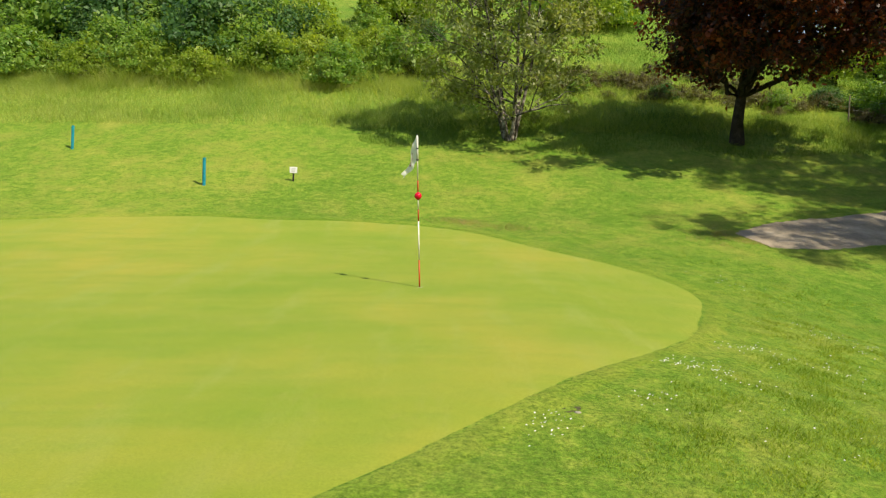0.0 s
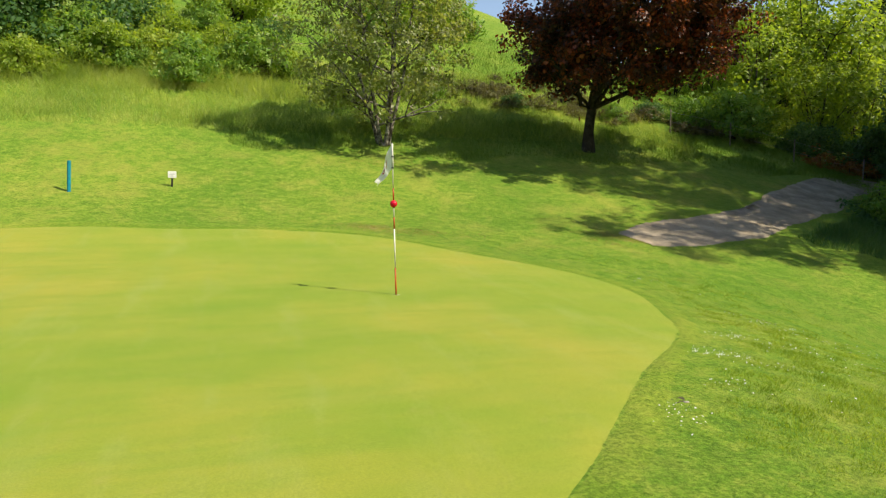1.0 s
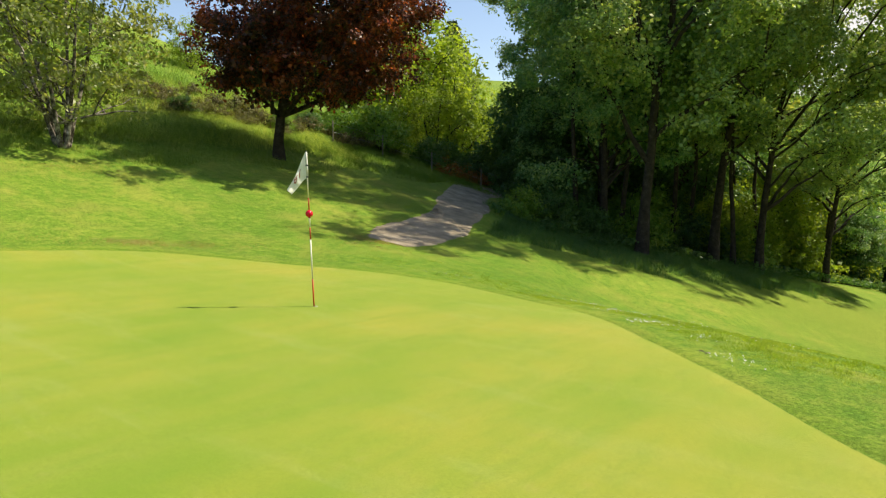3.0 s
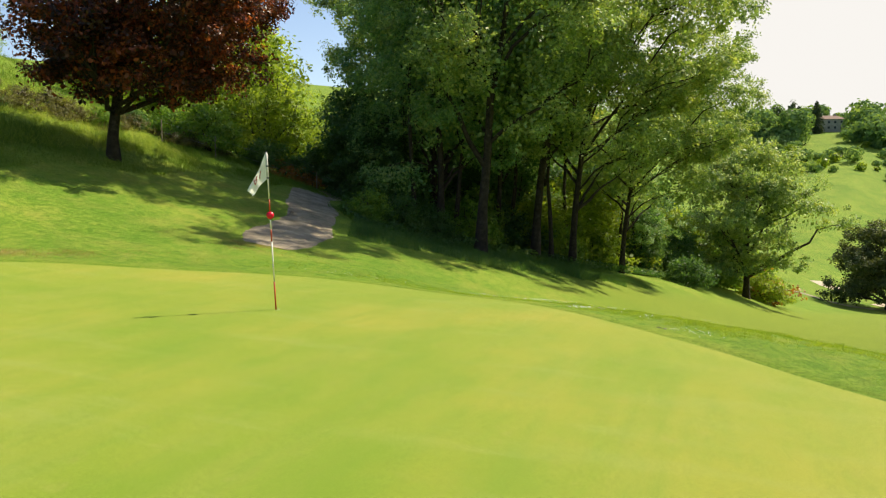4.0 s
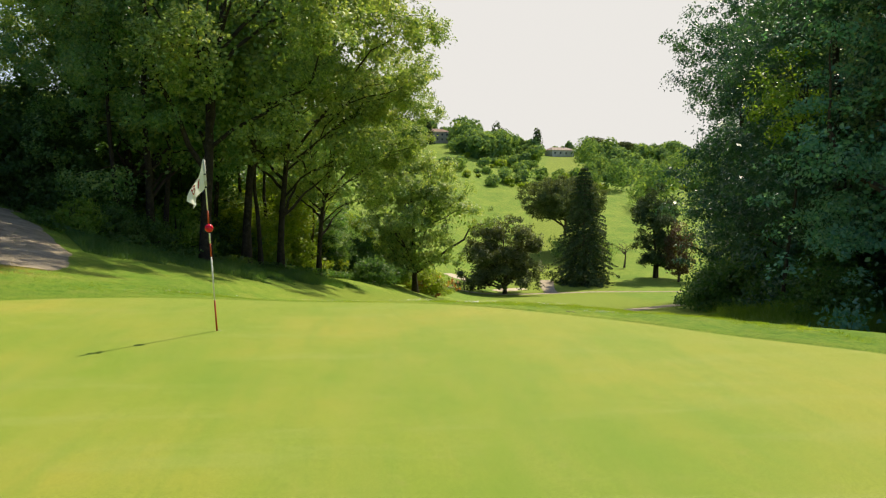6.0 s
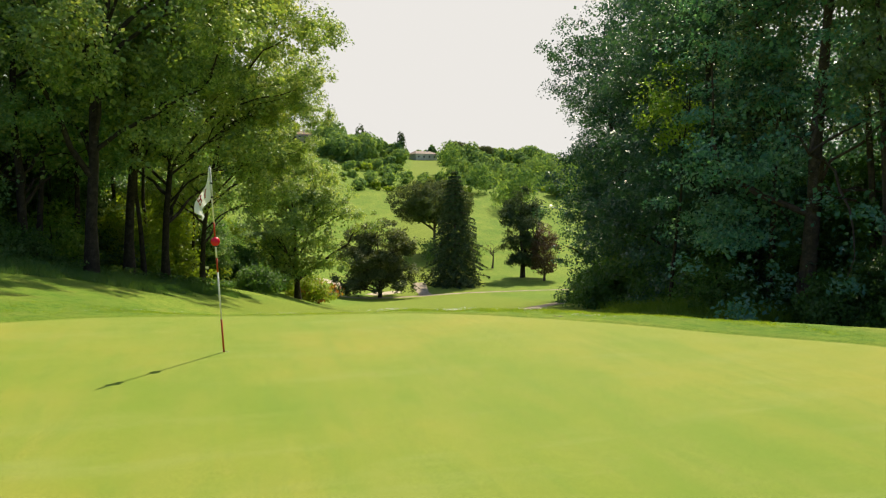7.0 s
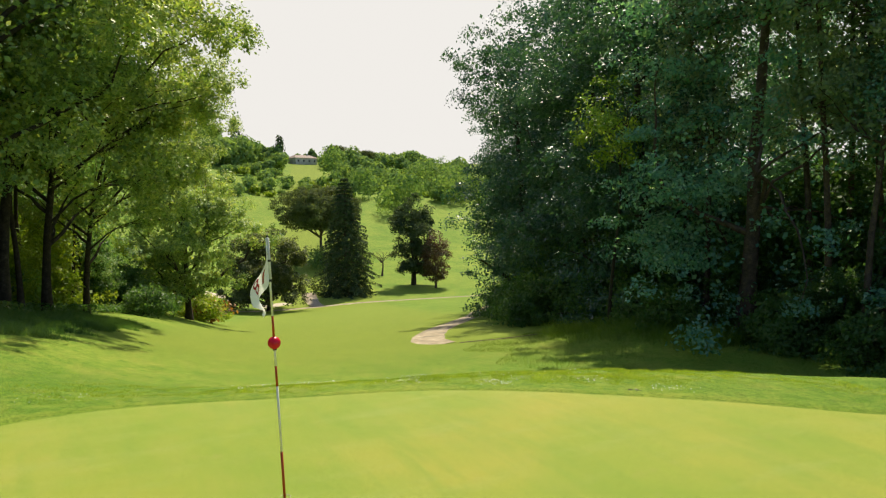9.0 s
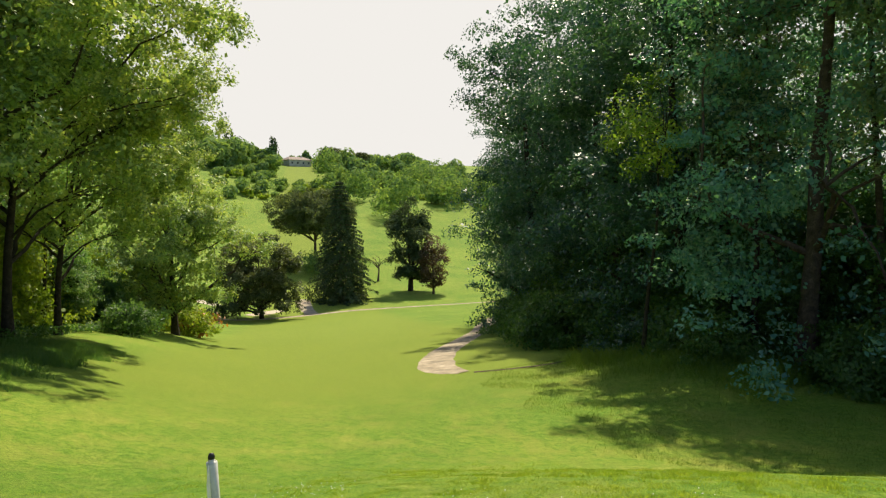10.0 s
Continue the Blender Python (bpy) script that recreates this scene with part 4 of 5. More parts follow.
far_wood("woodland", scatter(rngf, 110, 335, 405, -190, 40, 3.5, 8, 1.6), leaf_far, "distant woods on the far hillside", 71, 1.4, 420)
far_wood("woodland", scatter(rngf, 34, 330, 395, -62, 50, 6, 11, 1.5), leaf_far, "distant round-headed woods on the far hillside", 72, 1.6, 520)
far_wood("scrub", scatter(rngf, 190, 275, 345, -180, 40, 1.5, 4.5, 1.3), leaf_far, "scattered bushes on the far hillside", 73, 1.1, 240)
far_wood("scrub", scatter(rngf, 70, 265, 345, -170, 40, 1.2, 3.5, 1.2), leaf_lime, "scattered light-green bushes on the far hillside", 74, 1.1, 240)
far_wood("woodland", scatter(rngf, 50, 120, 330, 40, 130, 4, 8, 1.6), leaf_far, "distant woods on the valley's sunny side", 75, 1.0, 380)
far_wood("woodland", scatter(rngf, 60, 210, 330, -210, -95, 5, 9, 1.8), leaf_far, "distant woods on the valley's shaded side", 76, 1.0, 420)
far_wood("woodland", scatter(rngf, 50, 75, 160, 50, 110, 3.5, 6, 1.7), leaf_mid, "woods over the hill's crest", 77, 0.6, 600)
far_wood("woodland", scatter(rngf, 28, -12, 50, -42, -28, 4, 5.5, 2.5), leaf_deep, "deep shaded woodland behind the dark wood", 78, 0.42, 1600)
far_wood("woodland", scatter(rngf, 16, 42, 80, 22, 42, 4, 5.5, 2.6), leaf_mid, "deep green woodland behind the valley wood", 79, 0.32, 2400)


# brambles and ivy that cover the woods' floor, coloured dark to deepen its shade
def undergrowth(x, y, tall, seed, label):
    rng = np.random.default_rng(seed)
    lift = tall * (0.3 + 0.7 * np.sin(x * 0.7 + 1.3 * np.sin(y * 0.5)) ** 2) * rng.uniform(0.1, 1, len(x)) ** 0.7
    pos = np.stack([x, y, height(x, y) + 0.03 + lift], -1)
    v, f = leaves(rng, pos, np.zeros_like(pos), 0.15, 0.9, 0.7)
    tagged(new("undergrowth", mesh_from("undergrowth", v, f, leaf_shrub)), label, "undergrowth", kind="stuff")


n = 70000
x, y = rngb.uniform(17.5, 50, n), rngb.uniform(6, 25, n)
keep = (y > 17.6 - 0.27 * (x - 17.5) + 0.5 * np.sin(x * 1.1) + 0.4 * np.sin(x * 2.7)) & (y < 25.5 - 0.12 * np.abs(x - 26)) & (y < 24 - (24 - x) * 0.55)
undergrowth(x[keep], y[keep], 0.55, 81, "brambles and ivy on the floor of the valley wood")
n = 60000
x, y = rngb.uniform(-4, 42, n), rngb.uniform(-24, -9, n)
keep = (y < -10.6 - 0.22 * np.maximum(x - 20, 0) + 0.6 * np.sin(x * 0.8) + 0.4 * np.sin(x * 2.1)) & (y > -16 - 0.25 * np.maximum(x - 20, 0)) & (np.hypot(x - 25, y + 12) > 2.2)
undergrowth(x[keep], y[keep], 0.7, 82, "dark ivy and brambles at the foot of the shaded wood")


# the flagstick
def lathe(profile, sides=20):
    """A turned shape from (radius, height) pairs."""
    v = np.array([[r * math.cos(2 * math.pi * k / sides), r * math.sin(2 * math.pi * k / sides), z] for r, z in profile for k in range(sides)])
    i = np.arange(len(profile) * sides).reshape(len(profile), sides)
    j = np.roll(i, -1, 1)
    return v, np.stack([i[:-1], j[:-1], j[1:], i[1:]], -1).reshape(-1, 4)


white_paint = plain("white_paint", (0.74, 0.72, 0.64), 0.4, 0.08, scale=14)
red_paint = plain("red_paint", (0.42, 0.06, 0.012), 0.45, 0.15, scale=14)
ball_red = plain("red_plastic", (0.62, 0.008, 0.03), 0.25, 0.1)
black_plastic = plain("black_plastic", (0.02, 0.02, 0.02), 0.45, 0.2)
cup_white = plain("cup_metal", (0.55, 0.52, 0.45), 0.4, 0.1)
post_blue = plain("blue_paint", (0.008, 0.22, 0.3), 0.45, 0.2, scale=10)
sign_white = plain("sign_white", (0.72, 0.72, 0.74), 0.5, 0.06)
ink_red = plain("red_ink", (0.38, 0.022, 0.02), 0.7, 0.12)
ink_grey = plain("grey_ink", (0.3, 0.3, 0.33), 0.7, 0.1)


def flag_cloth():
    m, nt = tree_of("flag_cloth")
    n = noise_node(nt, 30.0)
    r = ramp(nt, [(0.3, (0.84, 0.84, 0.82)), (0.7, (0.9, 0.9, 0.88))])
    nt.links.new(n.outputs["Fac"], r.inputs[0])
    d = nt.nodes.new("ShaderNodeBsdfDiffuse")
    t = nt.nodes.new("ShaderNodeBsdfTranslucent")
    nt.links.new(r.outputs[0], d.inputs[0])
    nt.links.new(r.outputs[0], t.inputs[0])
    ms = nt.nodes.new("ShaderNodeMixShader")
    ms.inputs[0].default_value = 0.45
    nt.links.new(d.outputs[0], ms.inputs[1])
    nt.links.new(t.outputs[0], ms.inputs[2])
    o = nt.nodes.new("ShaderNodeOutputMaterial")
    nt.links.new(ms.outputs[0], o.inputs[0])
    return m


FLAG_X, FLAG_Y = -0.36, 10.73
FLAG_Z = at_ground(FLAG_X, FLAG_Y)
FLAG_TURN = 136.0


def cloth_place(u, w):
    """A point of the flag: u along its length, w down its hoist, both 0 to 1. It sags and folds as it hangs in a light wind."""
    hoist = 0.38
    x = 0.29 * u * (1 - 0.12 * u) - 0.03 * math.sin(w * 5 + u * 4) * u
    z = -hoist * w - (0.52 * u ** 0.95) * (1 - w) - 0.25 * u * w
    y = 0.06 * math.sin(u * 6.5 + w * 2.2) * (0.25 + 0.75 * u) * min(1, u * 5) + 0.02 * u * w + 0.022 * math.sin(w * 9 + u * 4) * u
    return Vector((x, y, z))


def make_flagstick():
    ob = new("flagstick")
    ob.matrix_basis = pose(FLAG_X, FLAG_Y, FLAG_Z, -2.4, -0.8, 0)
    tagged(ob, "red and white banded flagstick with a white flag in the hole", "golf flag")
    r = 0.0105
    bands = ((-0.12, 0.42, red_paint, 1.15), (0.42, 1.01, white_paint, 1.0), (1.01, 1.19, red_paint, 1.0), (1.19, 1.44, white_paint, 1.0), (1.44, 1.63, red_paint, 1.0), (1.63, 2.31, white_paint, 0.9))
    for z0, z1, mat, k in bands:
        v, f = lathe([(0.001, z0), (r * k, z0), (r * k, z1), (0.001, z1)], 12)
        part("pole_band", mesh_from("pole_band", v, f, mat, False), ob, "red painted band" if mat == red_paint else "white painted band")
    v, f = lathe([(0.001, 2.308), (0.0105, 2.31), (0.011, 2.318), (0.007, 2.326), (0.001, 2.328)], 12)
    part("cap", mesh_from("cap", v, f, black_plastic, True), ob, "black cap")
    ball = [(max(0.001, 0.056 * math.sin(math.pi * k / 14)), 1.395 - 0.056 * math.cos(math.pi * k / 14)) for k in range(15)]
    v, f = lathe(ball, 24)
    b = part("ball", mesh_from("ball", v, f, ball_red, True), ob, "glossy red plastic ball")
    v, f = lathe([(0.012, 1.33), (0.018, 1.332), (0.018, 1.342), (0.012, 1.344)], 12)
    part("collar", mesh_from("collar", v, f, black_plastic), b)
    v, f = lathe([(0.0115, 1.93), (0.0165, 1.932), (0.0165, 2.3), (0.0115, 2.302)], 12)
    part("sleeve", mesh_from("sleeve", v, f, plain("sleeve_grey", (0.55, 0.55, 0.5), 0.5)), ob, "pale flag sleeve")
    for z in (1.94, 2.11):
        v, f = lathe([(0.0115, z - 0.012), (0.019, z - 0.008), (0.019, z + 0.008), (0.0115, z + 0.012)], 12)
        part("ring", mesh_from("ring", v, f, black_plastic), ob, "black ring")
    nu, nw = 26, 16
    pts = [cloth_place(i / (nu - 1), j / (nw - 1)) for i in range(nu) for j in range(nw)]
    me = mesh_from("flag", [tuple(p) for p in pts], grid_faces(nu, nw), flag_cloth(), True)
    cloth = part("flag", me, ob, "white cloth flag hanging in folds")
    cloth.matrix_local = pose(0, 0, 2.3, 0, 0, FLAG_TURN) @ Matrix.Translation((0.016, 0, 0))
    # the number, bent onto the cloth, on both faces
    cu = bpy.data.curves.new("number", "FONT")
    cu.body, cu.size, cu.align_x, cu.align_y = "18", 1.0, "CENTER", "CENTER"
    cu.resolution_u = 3
    tmp = bpy.data.objects.new("number", cu)
    flat = bpy.data.meshes.new_from_object(tmp)
    bpy.data.objects.remove(tmp)
    bm = bmesh.new()
    bm.from_mesh(flat)
    bmesh.ops.triangulate(bm, faces=bm.faces[:])
    for _ in range(2):
        bmesh.ops.subdivide_edges(bm, edges=[e for e in bm.edges if e.calc_length() > 0.08], cuts=1)
    bmesh.ops.triangulate(bm, faces=bm.faces[:])
    both = bm.copy()
    for side, mesh in ((1, bm), (-1, both)):
        for v in mesh.verts:
            u, w = 0.42 + v.co.x * 0.42, 0.5 - v.co.y * 0.62
            p = cloth_place(u, w)
            n = (cloth_place(u + 0.01, w) - p).cross(cloth_place(u, w + 0.01) - p).normalized()
            v.co = p + n * 0.003 * side
        part("number", bm_mesh("number", mesh, ink_red), cloth, "red number eighteen")
    v, f = lathe([(0.054, 0.006), (0.054, -0.1), (0.05, -0.1), (0.05, 0.004), (0.054, 0.006)], 24)
    part("cup", mesh_from("cup", v, f, cup_white, False), ob, "worn metal hole cup")


make_flagstick()


def rod(bm, p, q, r, sides=8, r2=None):
    d = Vector(q) - Vector(p)
    m = Matrix.Translation((Vector(p) + Vector(q)) / 2) @ d.to_track_quat("Z", "Y").to_matrix().to_4x4()
    bmesh.ops.create_cone(bm, cap_ends=True, segments=sides, radius1=r, radius2=r if r2 is None else r2, depth=d.length, matrix=m)


def box(bm, x0, x1, y0, y1, z0, z1, bevel=0.0):
    r = bmesh.ops.create_cube(bm, size=1, matrix=Matrix.LocRotScale(((x0 + x1) / 2, (y0 + y1) / 2, (z0 + z1) / 2), None, (x1 - x0, y1 - y0, z1 - z0)))
    if bevel:
        bmesh.ops.bevel(bm, geom=list({e for v in r["verts"] for e in v.link_edges}), offset=bevel, segments=2, affect="EDGES")


def marker_post(x, y, tall, lean):
    bm = bmesh.new()
    rod(bm, (0, 0, -0.1), (0, 0, tall), 0.047, 14)
    bmesh.ops.bevel(bm, geom=[e for e in bm.edges if all(v.co.z > tall - 0.001 for v in e.verts)], offset=0.012, segments=2, affect="EDGES")
    ob = new("marker_post", bm_mesh("marker_post", bm, post_blue))
    ob.matrix_basis = pose(x, y, at_ground(x, y), 0, lean, 0)
    tagged(ob, "blue painted wooden marker post standing in the grass", "post", "marker posts")


marker_post(-6.94, 20.62, 0.80, 3.0)
marker_post(-12.46, 24.01, 0.78, 5.0)


def small_sign(x, y):
    ob = new("small_sign")
    ob.matrix_basis = pose(x, y, at_ground(x, y), 0, 2, 8)
    bm = bmesh.new()
    box(bm, -0.025, 0.025, -0.02, 0.02, -0.1, 0.28, 0.004)
    part("stake", bm_mesh("stake", bm, black_plastic), ob, "dark stake")
    bm = bmesh.new()
    box(bm, -0.11, 0.11, -0.032, -0.021, 0.24, 0.42, 0.004)
    panel = part("panel", bm_mesh("panel", bm, sign_white), ob, "white panel")
    for k in range(3):
        bm = bmesh.new()
        box(bm, -0.075, 0.075 - 0.03 * (k == 2), -0.036, -0.0325, 0.37 - 0.045 * k, 0.38 - 0.045 * k)
        part("text_line", bm_mesh("text_line", bm, ink_grey), panel)
    tagged(ob, "small white notice on a dark stake in the grass", "sign")


small_sign(-4.47, 21.23)


def waste_bin(x, y):
    ob = new("waste_bin")
    ob.matrix_basis = pose(x, y, at_ground(x, y), 0, 0, 20)
    v, f = lathe([(0.001, 0.28), (0.36, 0.28), (0.42, 1.15), (0.46, 1.15), (0.46, 1.25), (0.3, 1.4), (0.001, 1.42)], 16)
    part("drum", mesh_from("drum", v, f, black_plastic, False), ob)
    for sx in (-0.3, 0.3):
        bm = bmesh.new()
        rod(bm, (sx, 0, -0.1), (sx, 0, 0.4), 0.05)
        part("leg", bm_mesh("leg", bm, black_plastic), ob)
    tagged(ob, "dark waste bin on two legs beside the valley path", "bin")


waste_bin(115.5, -11.0)


# the wire fence beside the path
def fence():
    ob = new("wire_fence")
    wood = plain("weathered_wood", (0.22, 0.19, 0.15), 0.85, 0.3)
    wire = plain("wire", (0.3, 0.3, 0.3), 0.5, 0.1, metal=0.6)
    line = [(16.5 + 2.6 * k, 29.2 - 0.75 * k - 0.12 * k * k) for k in range(6)]
    tops = []
    for x, y in line:
        bm = bmesh.new()
        z = at_ground(x, y)
        rod(bm, (x, y, z - 0.2), (x, y, z + 1.05), 0.03, 8)
        part("post", bm_mesh("post", bm, wood), ob)
        tops.append((x, y, z))
    for h in (0.5, 0.95):
        for a, b in zip(tops, tops[1:]):
            bm = bmesh.new()
            rod(bm, (a[0], a[1], a[2] + h), (b[0], b[1], b[2] + h), 0.004, 5)
            part("wire", bm_mesh("wire", bm, wire), ob)
    tagged(ob, "old wire fence on weathered wooden posts", "fence")


fence()


# houses on the far hill
def house(x, y, w, d, h, turn, roof_c, wall_c, storeys=1, label=""):
    ob = new("house")
    ob.matrix_basis = pose(x, y, at_ground(x, y), 0, 0, turn)
    tagged(ob, label, "house", "houses on the far hill")
    wall, roof, pane = plain("render_wall", wall_c, 0.85, 0.12, scale=0.6), plain("roof_tiles", roof_c, 0.85, 0.25, scale=1.2), plain("window_glass", (0.05, 0.06, 0.07), 0.1, 0.1)
    bm = bmesh.new()
    box(bm, -w / 2, w / 2, -d / 2, d / 2, -1.0, h)
    part("wall", bm_mesh("wall", bm, wall), ob)
    bm = bmesh.new()
    e, top = 0.5, h + d * 0.24
    vs = [bm.verts.new(p) for p in ((-w / 2 - e, -d / 2 - e, h), (w / 2 + e, -d / 2 - e, h), (w / 2 + e, d / 2 + e, h), (-w / 2 - e, d / 2 + e, h), (-w / 2 + d * 0.3, 0, top), (w / 2 - d * 0.3, 0, top))]
    for f in ((0, 1, 5, 4), (1, 2, 5), (2, 3, 4, 5), (3, 0, 4), (3, 2, 1, 0)):
        bm.faces.new([vs[q] for q in f])
    rf = part("roof", bm_mesh("roof", bm, roof), ob)
    bm = bmesh.new()
    box(bm, w * 0.2, w * 0.2 + 0.7, -0.35, 0.35, h + 0.5, top + 0.8)
    part("chimney", bm_mesh("chimney", bm, wall), rf)
    for s in range(storeys):
        for k in range(4):
            cx = -w / 2 + w * (k + 0.5) / 4
            bm = bmesh.new()
            box(bm, cx - 0.6, cx + 0.6, -d / 2 - 0.06, -d / 2 + 0.1, 1.0 + 2.8 * s, 2.3 + 2.8 * s)
            win = part("window", bm_mesh("window", bm, wall), ob)
            bm = bmesh.new()
            box(bm, cx - 0.5, cx + 0.5, -d / 2 - 0.1, -d / 2 - 0.062, 1.1 + 2.8 * s, 2.2 + 2.8 * s)
            part("pane", bm_mesh("pane", bm, pane), win)


house(412.0, -37.0, 12.0, 9.0, 6.0, -78, (0.2, 0.13, 0.1), (0.42, 0.39, 0.36), 2, "two-storey grey rendered house with a hipped roof among trees")
house(414.0, -112.0, 16.0, 8.0, 3.4, -70, (0.28, 0.22, 0.19), (0.6, 0.57, 0.52), 1, "low pale bungalow on the skyline of the hill")


# grass: blades are stuff
def blades(name, rng, x, y, tall, wide, mat, label, lean=0.5):
    n = len(x)
    z = height(x, y) + ripple(x, y) * sg((off_green(x, y) - 0.4) * 6)
    a = rng.uniform(0, 2 * np.pi, n)
    b = rng.uniform(0, 2 * np.pi, n)
    h = tall * rng.uniform(0.5, 1.3, n)
    k = lean * rng.uniform(0.2, 1.2, n) * h
    dx, dy = np.cos(a) * wide * 0.5, np.sin(a) * wide * 0.5
    base = np.stack([x, y, z - 0.01], -1)
    v = np.stack([base + np.stack([dx, dy, 0 * x], -1), base - np.stack([dx, dy, 0 * x], -1), base + np.stack([np.cos(b) * k, np.sin(b) * k, h], -1)], 1)
    tagged(new(name, mesh_from(name, v.reshape(-1, 3), np.arange(3 * n).reshape(n, 3), mat)), label, "grass", kind="stuff")


rngg = np.random.default_rng(5)


def patchy(x, y, k=1.0):
    return 0.5 + 0.5 * np.sin(x * 0.9 * k + 1.7 * np.sin(y * 0.6 * k)) * np.sin(y * 1.1 * k + 1.2 * np.sin(x * 0.7 * k))


# short rough round the green
n = 900000
x, y = rngg.uniform(-4, 13, n), rngg.uniform(1.5, 16, n)
near = np.clip(1.25 * np.exp(-(((x - 3.0) / 5.0) ** 2 + ((y - 6.6) / 5.2) ** 2)), 0, 1)
tuft = np.clip(patchy(x, y, 6.3) * patchy(x + 3, y, 2.9) * 2.0, 0.16, 0.75)
keep = (rngg.uniform(0, 1, n) < near * tuft)
x, y = x[keep], y[keep]
o = off_green(x, y)
x, y, o = x[o > -0.05], y[o > -0.05], o[o > -0.05]
blades("rough_grass", rngg, x, y, (0.018 + 0.05 * patchy(x, y, 6.3) * patchy(x, y, 1.1)) * np.clip(0.2 + 0.6 * o, 0.2, 1), 0.011, blade_short, "short tufted rough grass around the putting green", 1.2)
# dry, trodden patches
n = 24000
x = np.concatenate([rngg.normal(7.0, 0.7, n // 3), rngg.normal(2.2, 1.3, n // 3), rngg.normal(0.9, 1.1, n - 2 * (n // 3))])
y = np.concatenate([rngg.normal(16.8, 0.5, n // 3), rngg.normal(24.0, 0.4, n // 3), rngg.normal(17.6, 0.25, n - 2 * (n // 3)) - 0.35 * (x[2 * (n // 3):] - 0.9)])
keep = (off_green(x, y) > 0.05) & (rngg.uniform(0, 1, n) < 0.1 + 0.9 * patchy(x, y, 2.6))
x, y = x[keep], y[keep]
n = len(x)
blades("dry_grass", rngg, x, y, np.full(n, 0.03), 0.016, blade_dry, "dry straw-coloured grass on trodden ground", 1.6)
# long grass at the foot of the hill
n = 110000
x, y = rngg.uniform(-24, 16, n), 27.0 + 0.5 * np.sin(rngg.uniform(0, 6, n)) + 9 * rngg.uniform(0, 1, n) ** 1.3
keep = rngg.uniform(0, 1, n) < 0.35 + 0.65 * patchy(x, y, 0.8)
x, y = x[keep], y[keep]
blades("long_grass", rngg, x, y, 0.16 + 0.3 * patchy(x, y, 0.6), 0.013, blade_tall, "long unmown meadow grass at the foot of the hill", 1.1)
# tall weeds and grass that run up into the hedge
n = 45000
x, y = rngg.uniform(-26, 2, n), rngg.normal(32.0, 0.8, n)
keep = rngg.uniform(0, 1, n) < 0.25 + 0.75 * patchy(x, y, 0.9)
x, y = x[keep], y[keep]
blades("long_grass", rngg, x, y, 0.35 + 0.45 * patchy(x, y, 0.7), 0.02, blade_tall, "tall weeds and grass in front of the hedge", 1.3)
n = 70000
x, y = rngg.uniform(-3, 24, n), rngg.uniform(23.5, 29, n)
keep = (y > 24.6 + 0.25 * np.abs(x - 7) * (x < 7) * 0.3 + 0.4 * np.sin(x)) & (rngg.uniform(0, 1, n) < 0.3 + 0.7 * patchy(x, y, 0.9))
x, y = x[keep], y[keep]
blades("long_grass", rngg, x, y, 0.1 + 0.16 * patchy(x, y, 0.9), 0.014, blade_bank, "tufted grass on the bank under the trees", 0.9)
# blades added to deepen the dark wood's shade on the grass
n = 70000
x, y = rngg.uniform(3, 24, n), rngg.uniform(-11, 3, n)
keep = (y < 1.5 - 0.28 * (x - 3) + 0.6 * np.sin(x * 1.3)) & (rngg.uniform(0, 1, n) < 0.25 + 0.75 * patchy(x, y, 1.5))
x, y = x[keep], y[keep]
blades("rough_grass", rngg, x, y, 0.05 + 0.08 * patchy(x, y, 1.2), 0.013, blade_bank, "grass blades added to deepen the shade of the dark wood", 0.9)
# rough grass on the hill behind the bank
n = 60000
x, y = rngg.uniform(-6, 24, n), 31 + 16 * rngg.uniform(0, 1, n) ** 1.2
keep = rngg.uniform(0, 1, n) < 0.2 + 0.8 * patchy(x, y, 0.7)
x, y = x[keep], y[keep]
blades("long_grass", rngg, x, y, 0.12 + 0.28 * patchy(x, y, 0.8), 0.02, blade_bank, "rough tufted grass on the hillside", 1.0)
# long grass spilling from the foot of the dark wood
n = 22000
x, y = rngg.uniform(12, 23, n), rngg.uniform(-12.5, -5.5, n)
keep = rngg.uniform(0, 1, n) < np.clip((-6.2 - 0.25 * np.abs(x - 17.5) - y) / 1.6 + 0.5 * patchy(x, y, 1.7) - 0.3, 0, 1)
x, y = x[keep], y[keep]
blades("long_grass", rngg, x, y, 0.25 + 0.45 * patchy(x, y, 0.8), 0.016, blade_bank, "long grass on a hump at the foot of the shaded wood", 0.9)


# uncut grass on the slope between the path and the valley wood, its shade put into a darker blade colour
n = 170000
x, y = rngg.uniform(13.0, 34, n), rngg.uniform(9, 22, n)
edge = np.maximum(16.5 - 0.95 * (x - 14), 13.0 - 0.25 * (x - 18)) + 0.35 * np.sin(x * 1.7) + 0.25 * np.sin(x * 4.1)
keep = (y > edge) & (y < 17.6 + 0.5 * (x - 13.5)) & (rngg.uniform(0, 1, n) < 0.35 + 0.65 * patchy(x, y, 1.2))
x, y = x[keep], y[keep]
blades("long_grass", rngg, x, y, 0.1 + 0.26 * patchy(x, y, 1.1), 0.018, leaf_shrub, "uncut grass on the slope beside the path, coloured dark for its shade", 0.8)
# long grass and weeds at the foot of the valley wood, darkened in colour to paint its shade
n = 60000
x, y = rngg.uniform(19, 48, n), rngg.uniform(8, 22, n)
keep = (y > 17.2 - 0.19 * (x - 19) + 1.2 * np.sin(x * 0.9)) & (rngg.uniform(0, 1, n) < 0.15 + 0.85 * patchy(x, y, 0.9))
x, y = x[keep], y[keep]
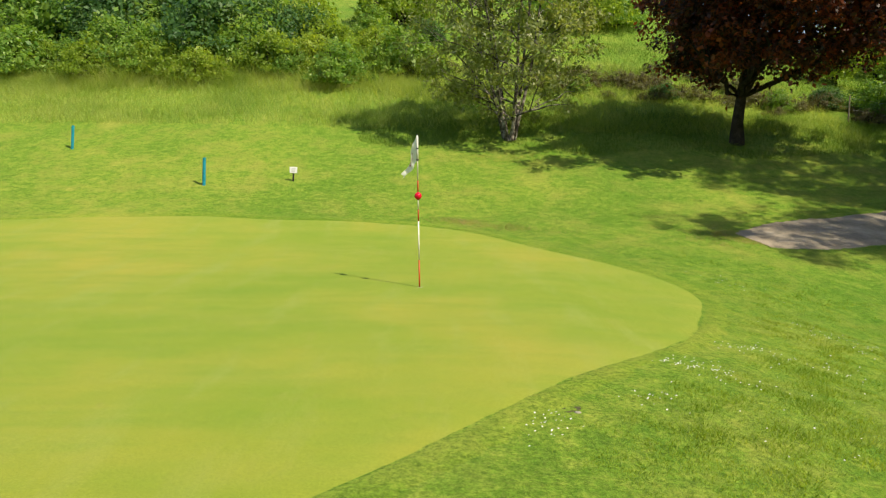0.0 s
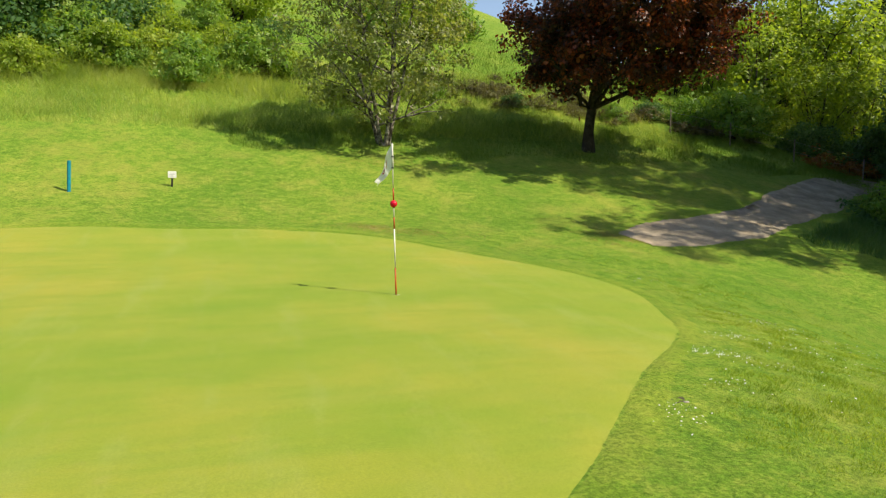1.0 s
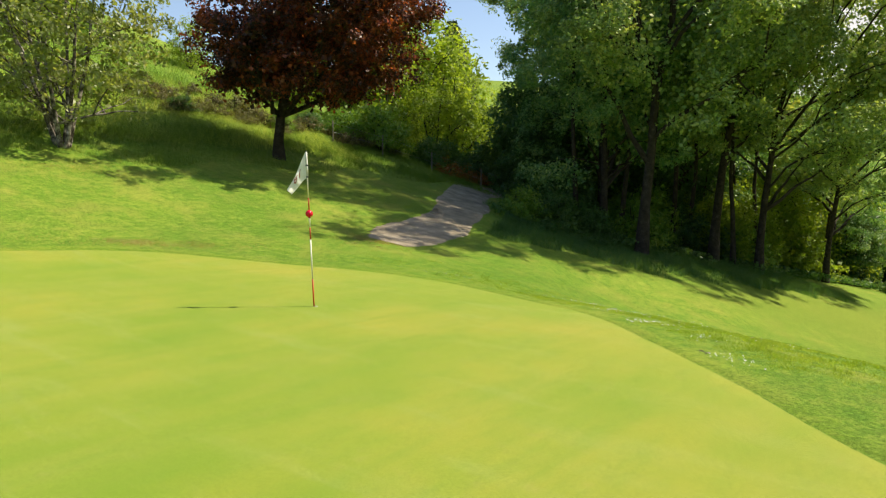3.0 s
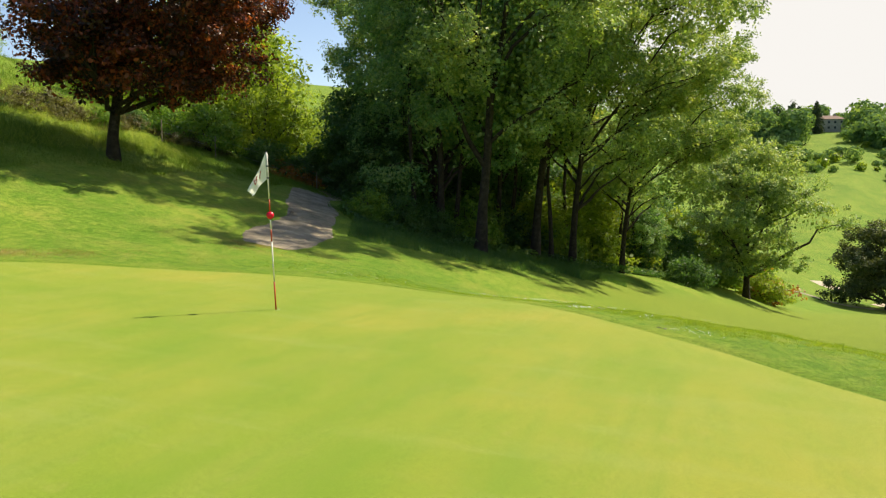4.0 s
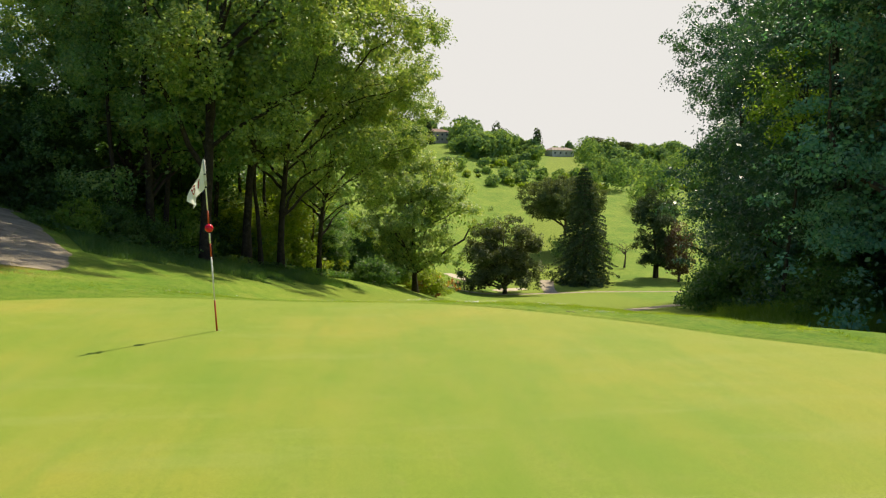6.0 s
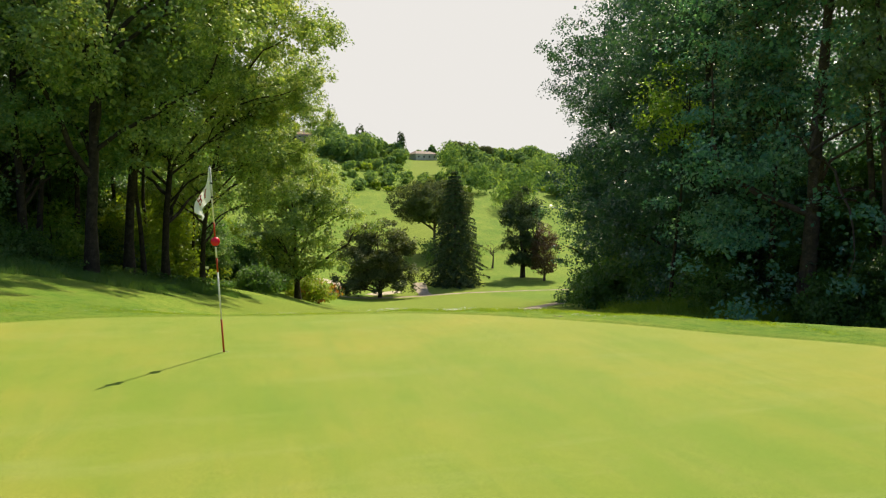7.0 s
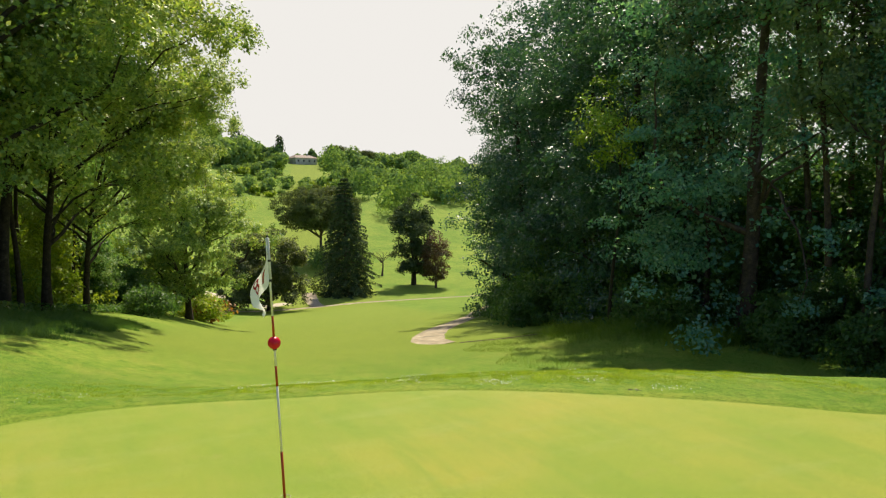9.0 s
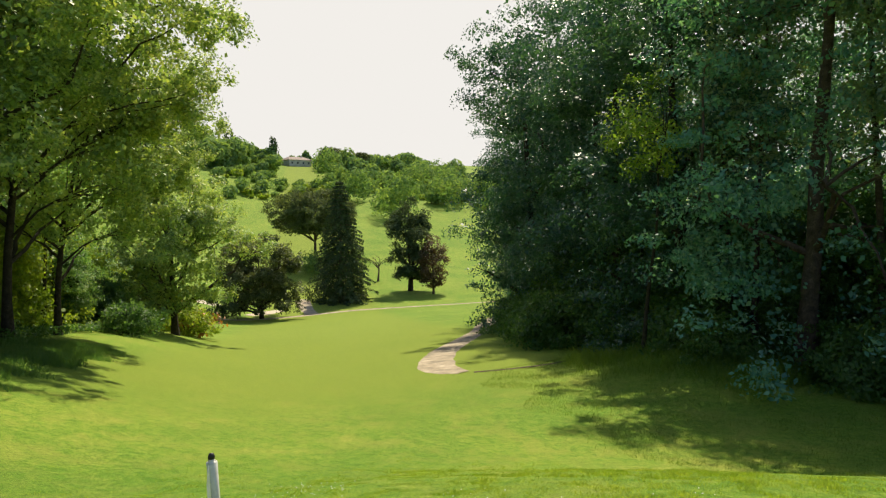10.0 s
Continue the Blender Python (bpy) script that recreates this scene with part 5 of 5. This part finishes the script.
blades("long_grass", rngg, x, y, 0.12 + 0.3 * patchy(x, y, 0.8), 0.02, leaf_shrub, "long grass and weeds at the foot of the valley wood, coloured dark for its shade", 0.9)


# daisies in the rough
def daisies():
    rng = np.random.default_rng(9)
    spots = []
    for cx, cy, n, s in ((2.2, 6.9, 40, 0.13), (2.55, 6.65, 60, 0.2), (1.75, 5.6, 22, 0.16), (0.75, 5.0, 36, 0.14), (3.4, 7.7, 40, 0.2), (4.4, 7.4, 30, 0.3), (5.4, 9.3, 50, 0.35), (2.6, 5.0, 10, 0.4), (6.7, 8.5, 60, 0.5), (3.4, 6.2, 12, 0.6), (5.0, 12.5, 30, 0.5)):
        for _ in range(n):
            x, y = cx + rng.normal(0, s), cy + rng.normal(0, s)
            if float(off_green(x, y)) > 0.15:
                spots.append((x, y))
    vs, fs = [], []
    for x, y in spots:
        z = at_ground(x, y) + float(ripple(x, y)) + 0.05
        t = rng.normal(0, 0.25, 2)
        k = len(vs)
        vs.append((x, y, z + 0.004))
        for q in range(8):
            a = 2 * math.pi * q / 8
            r = 0.007
            vs.append((x + r * math.cos(a), y + r * math.sin(a), z + r * (t[0] * math.cos(a) + t[1] * math.sin(a))))
        fs += [(k, k + 1 + q, k + 1 + (q + 1) % 8) for q in range(8)]
    tagged(new("daisies", mesh_from("daisies", vs, fs, sign_white)), "scattered small white daisies in the rough grass", "flowers", kind="stuff")


daisies()


# a worn divot beside the green
def divot(x, y):
    ob = new("divot")
    z = at_ground(x, y) + float(ripple(x, y)) * 0.7
    ob.matrix_basis = pose(x, y, z - 0.006)
    rng = np.random.default_rng(4)
    a = np.linspace(0, 2 * np.pi, 18, endpoint=False)
    r = 0.075 * (1 + 0.3 * np.sin(2 * a) + rng.normal(0, 0.12, 18))
    v = [(0, 0, -0.012)] + [(p * math.cos(q), 0.7 * p * math.sin(q), 0.014 + 0.006 * math.sin(3 * q)) for p, q in zip(r, a)] + [(1.3 * p * math.cos(q), 0.9 * p * math.sin(q), -0.02) for p, q in zip(r, a)]
    tri = np.array([(0, 1 + k, 1 + (k + 1) % 18) for k in range(18)] + [(1 + k, 19 + k, 19 + (k + 1) % 18) for k in range(18)] + [(1 + k, 19 + (k + 1) % 18, 1 + (k + 1) % 18) for k in range(18)])
    part("soil", mesh_from("soil", v, tri, plain("soil", (0.06, 0.06, 0.025), 0.95, 0.4, scale=30)), ob, "bare dark soil")
    bm = bmesh.new()
    bmesh.ops.create_icosphere(bm, subdivisions=2, radius=0.022, matrix=Matrix.LocRotScale((0.05, -0.06, 0.006), None, (1.3, 0.9, 0.5)))
    part("pebble", bm_mesh("pebble", bm, plain("pebble_grey", (0.3, 0.28, 0.22), 0.7), True), ob, "pale pebble")
    tagged(ob, "small worn divot of dark soil in the rough grass", "divot")


divot(1.0, 5.4)
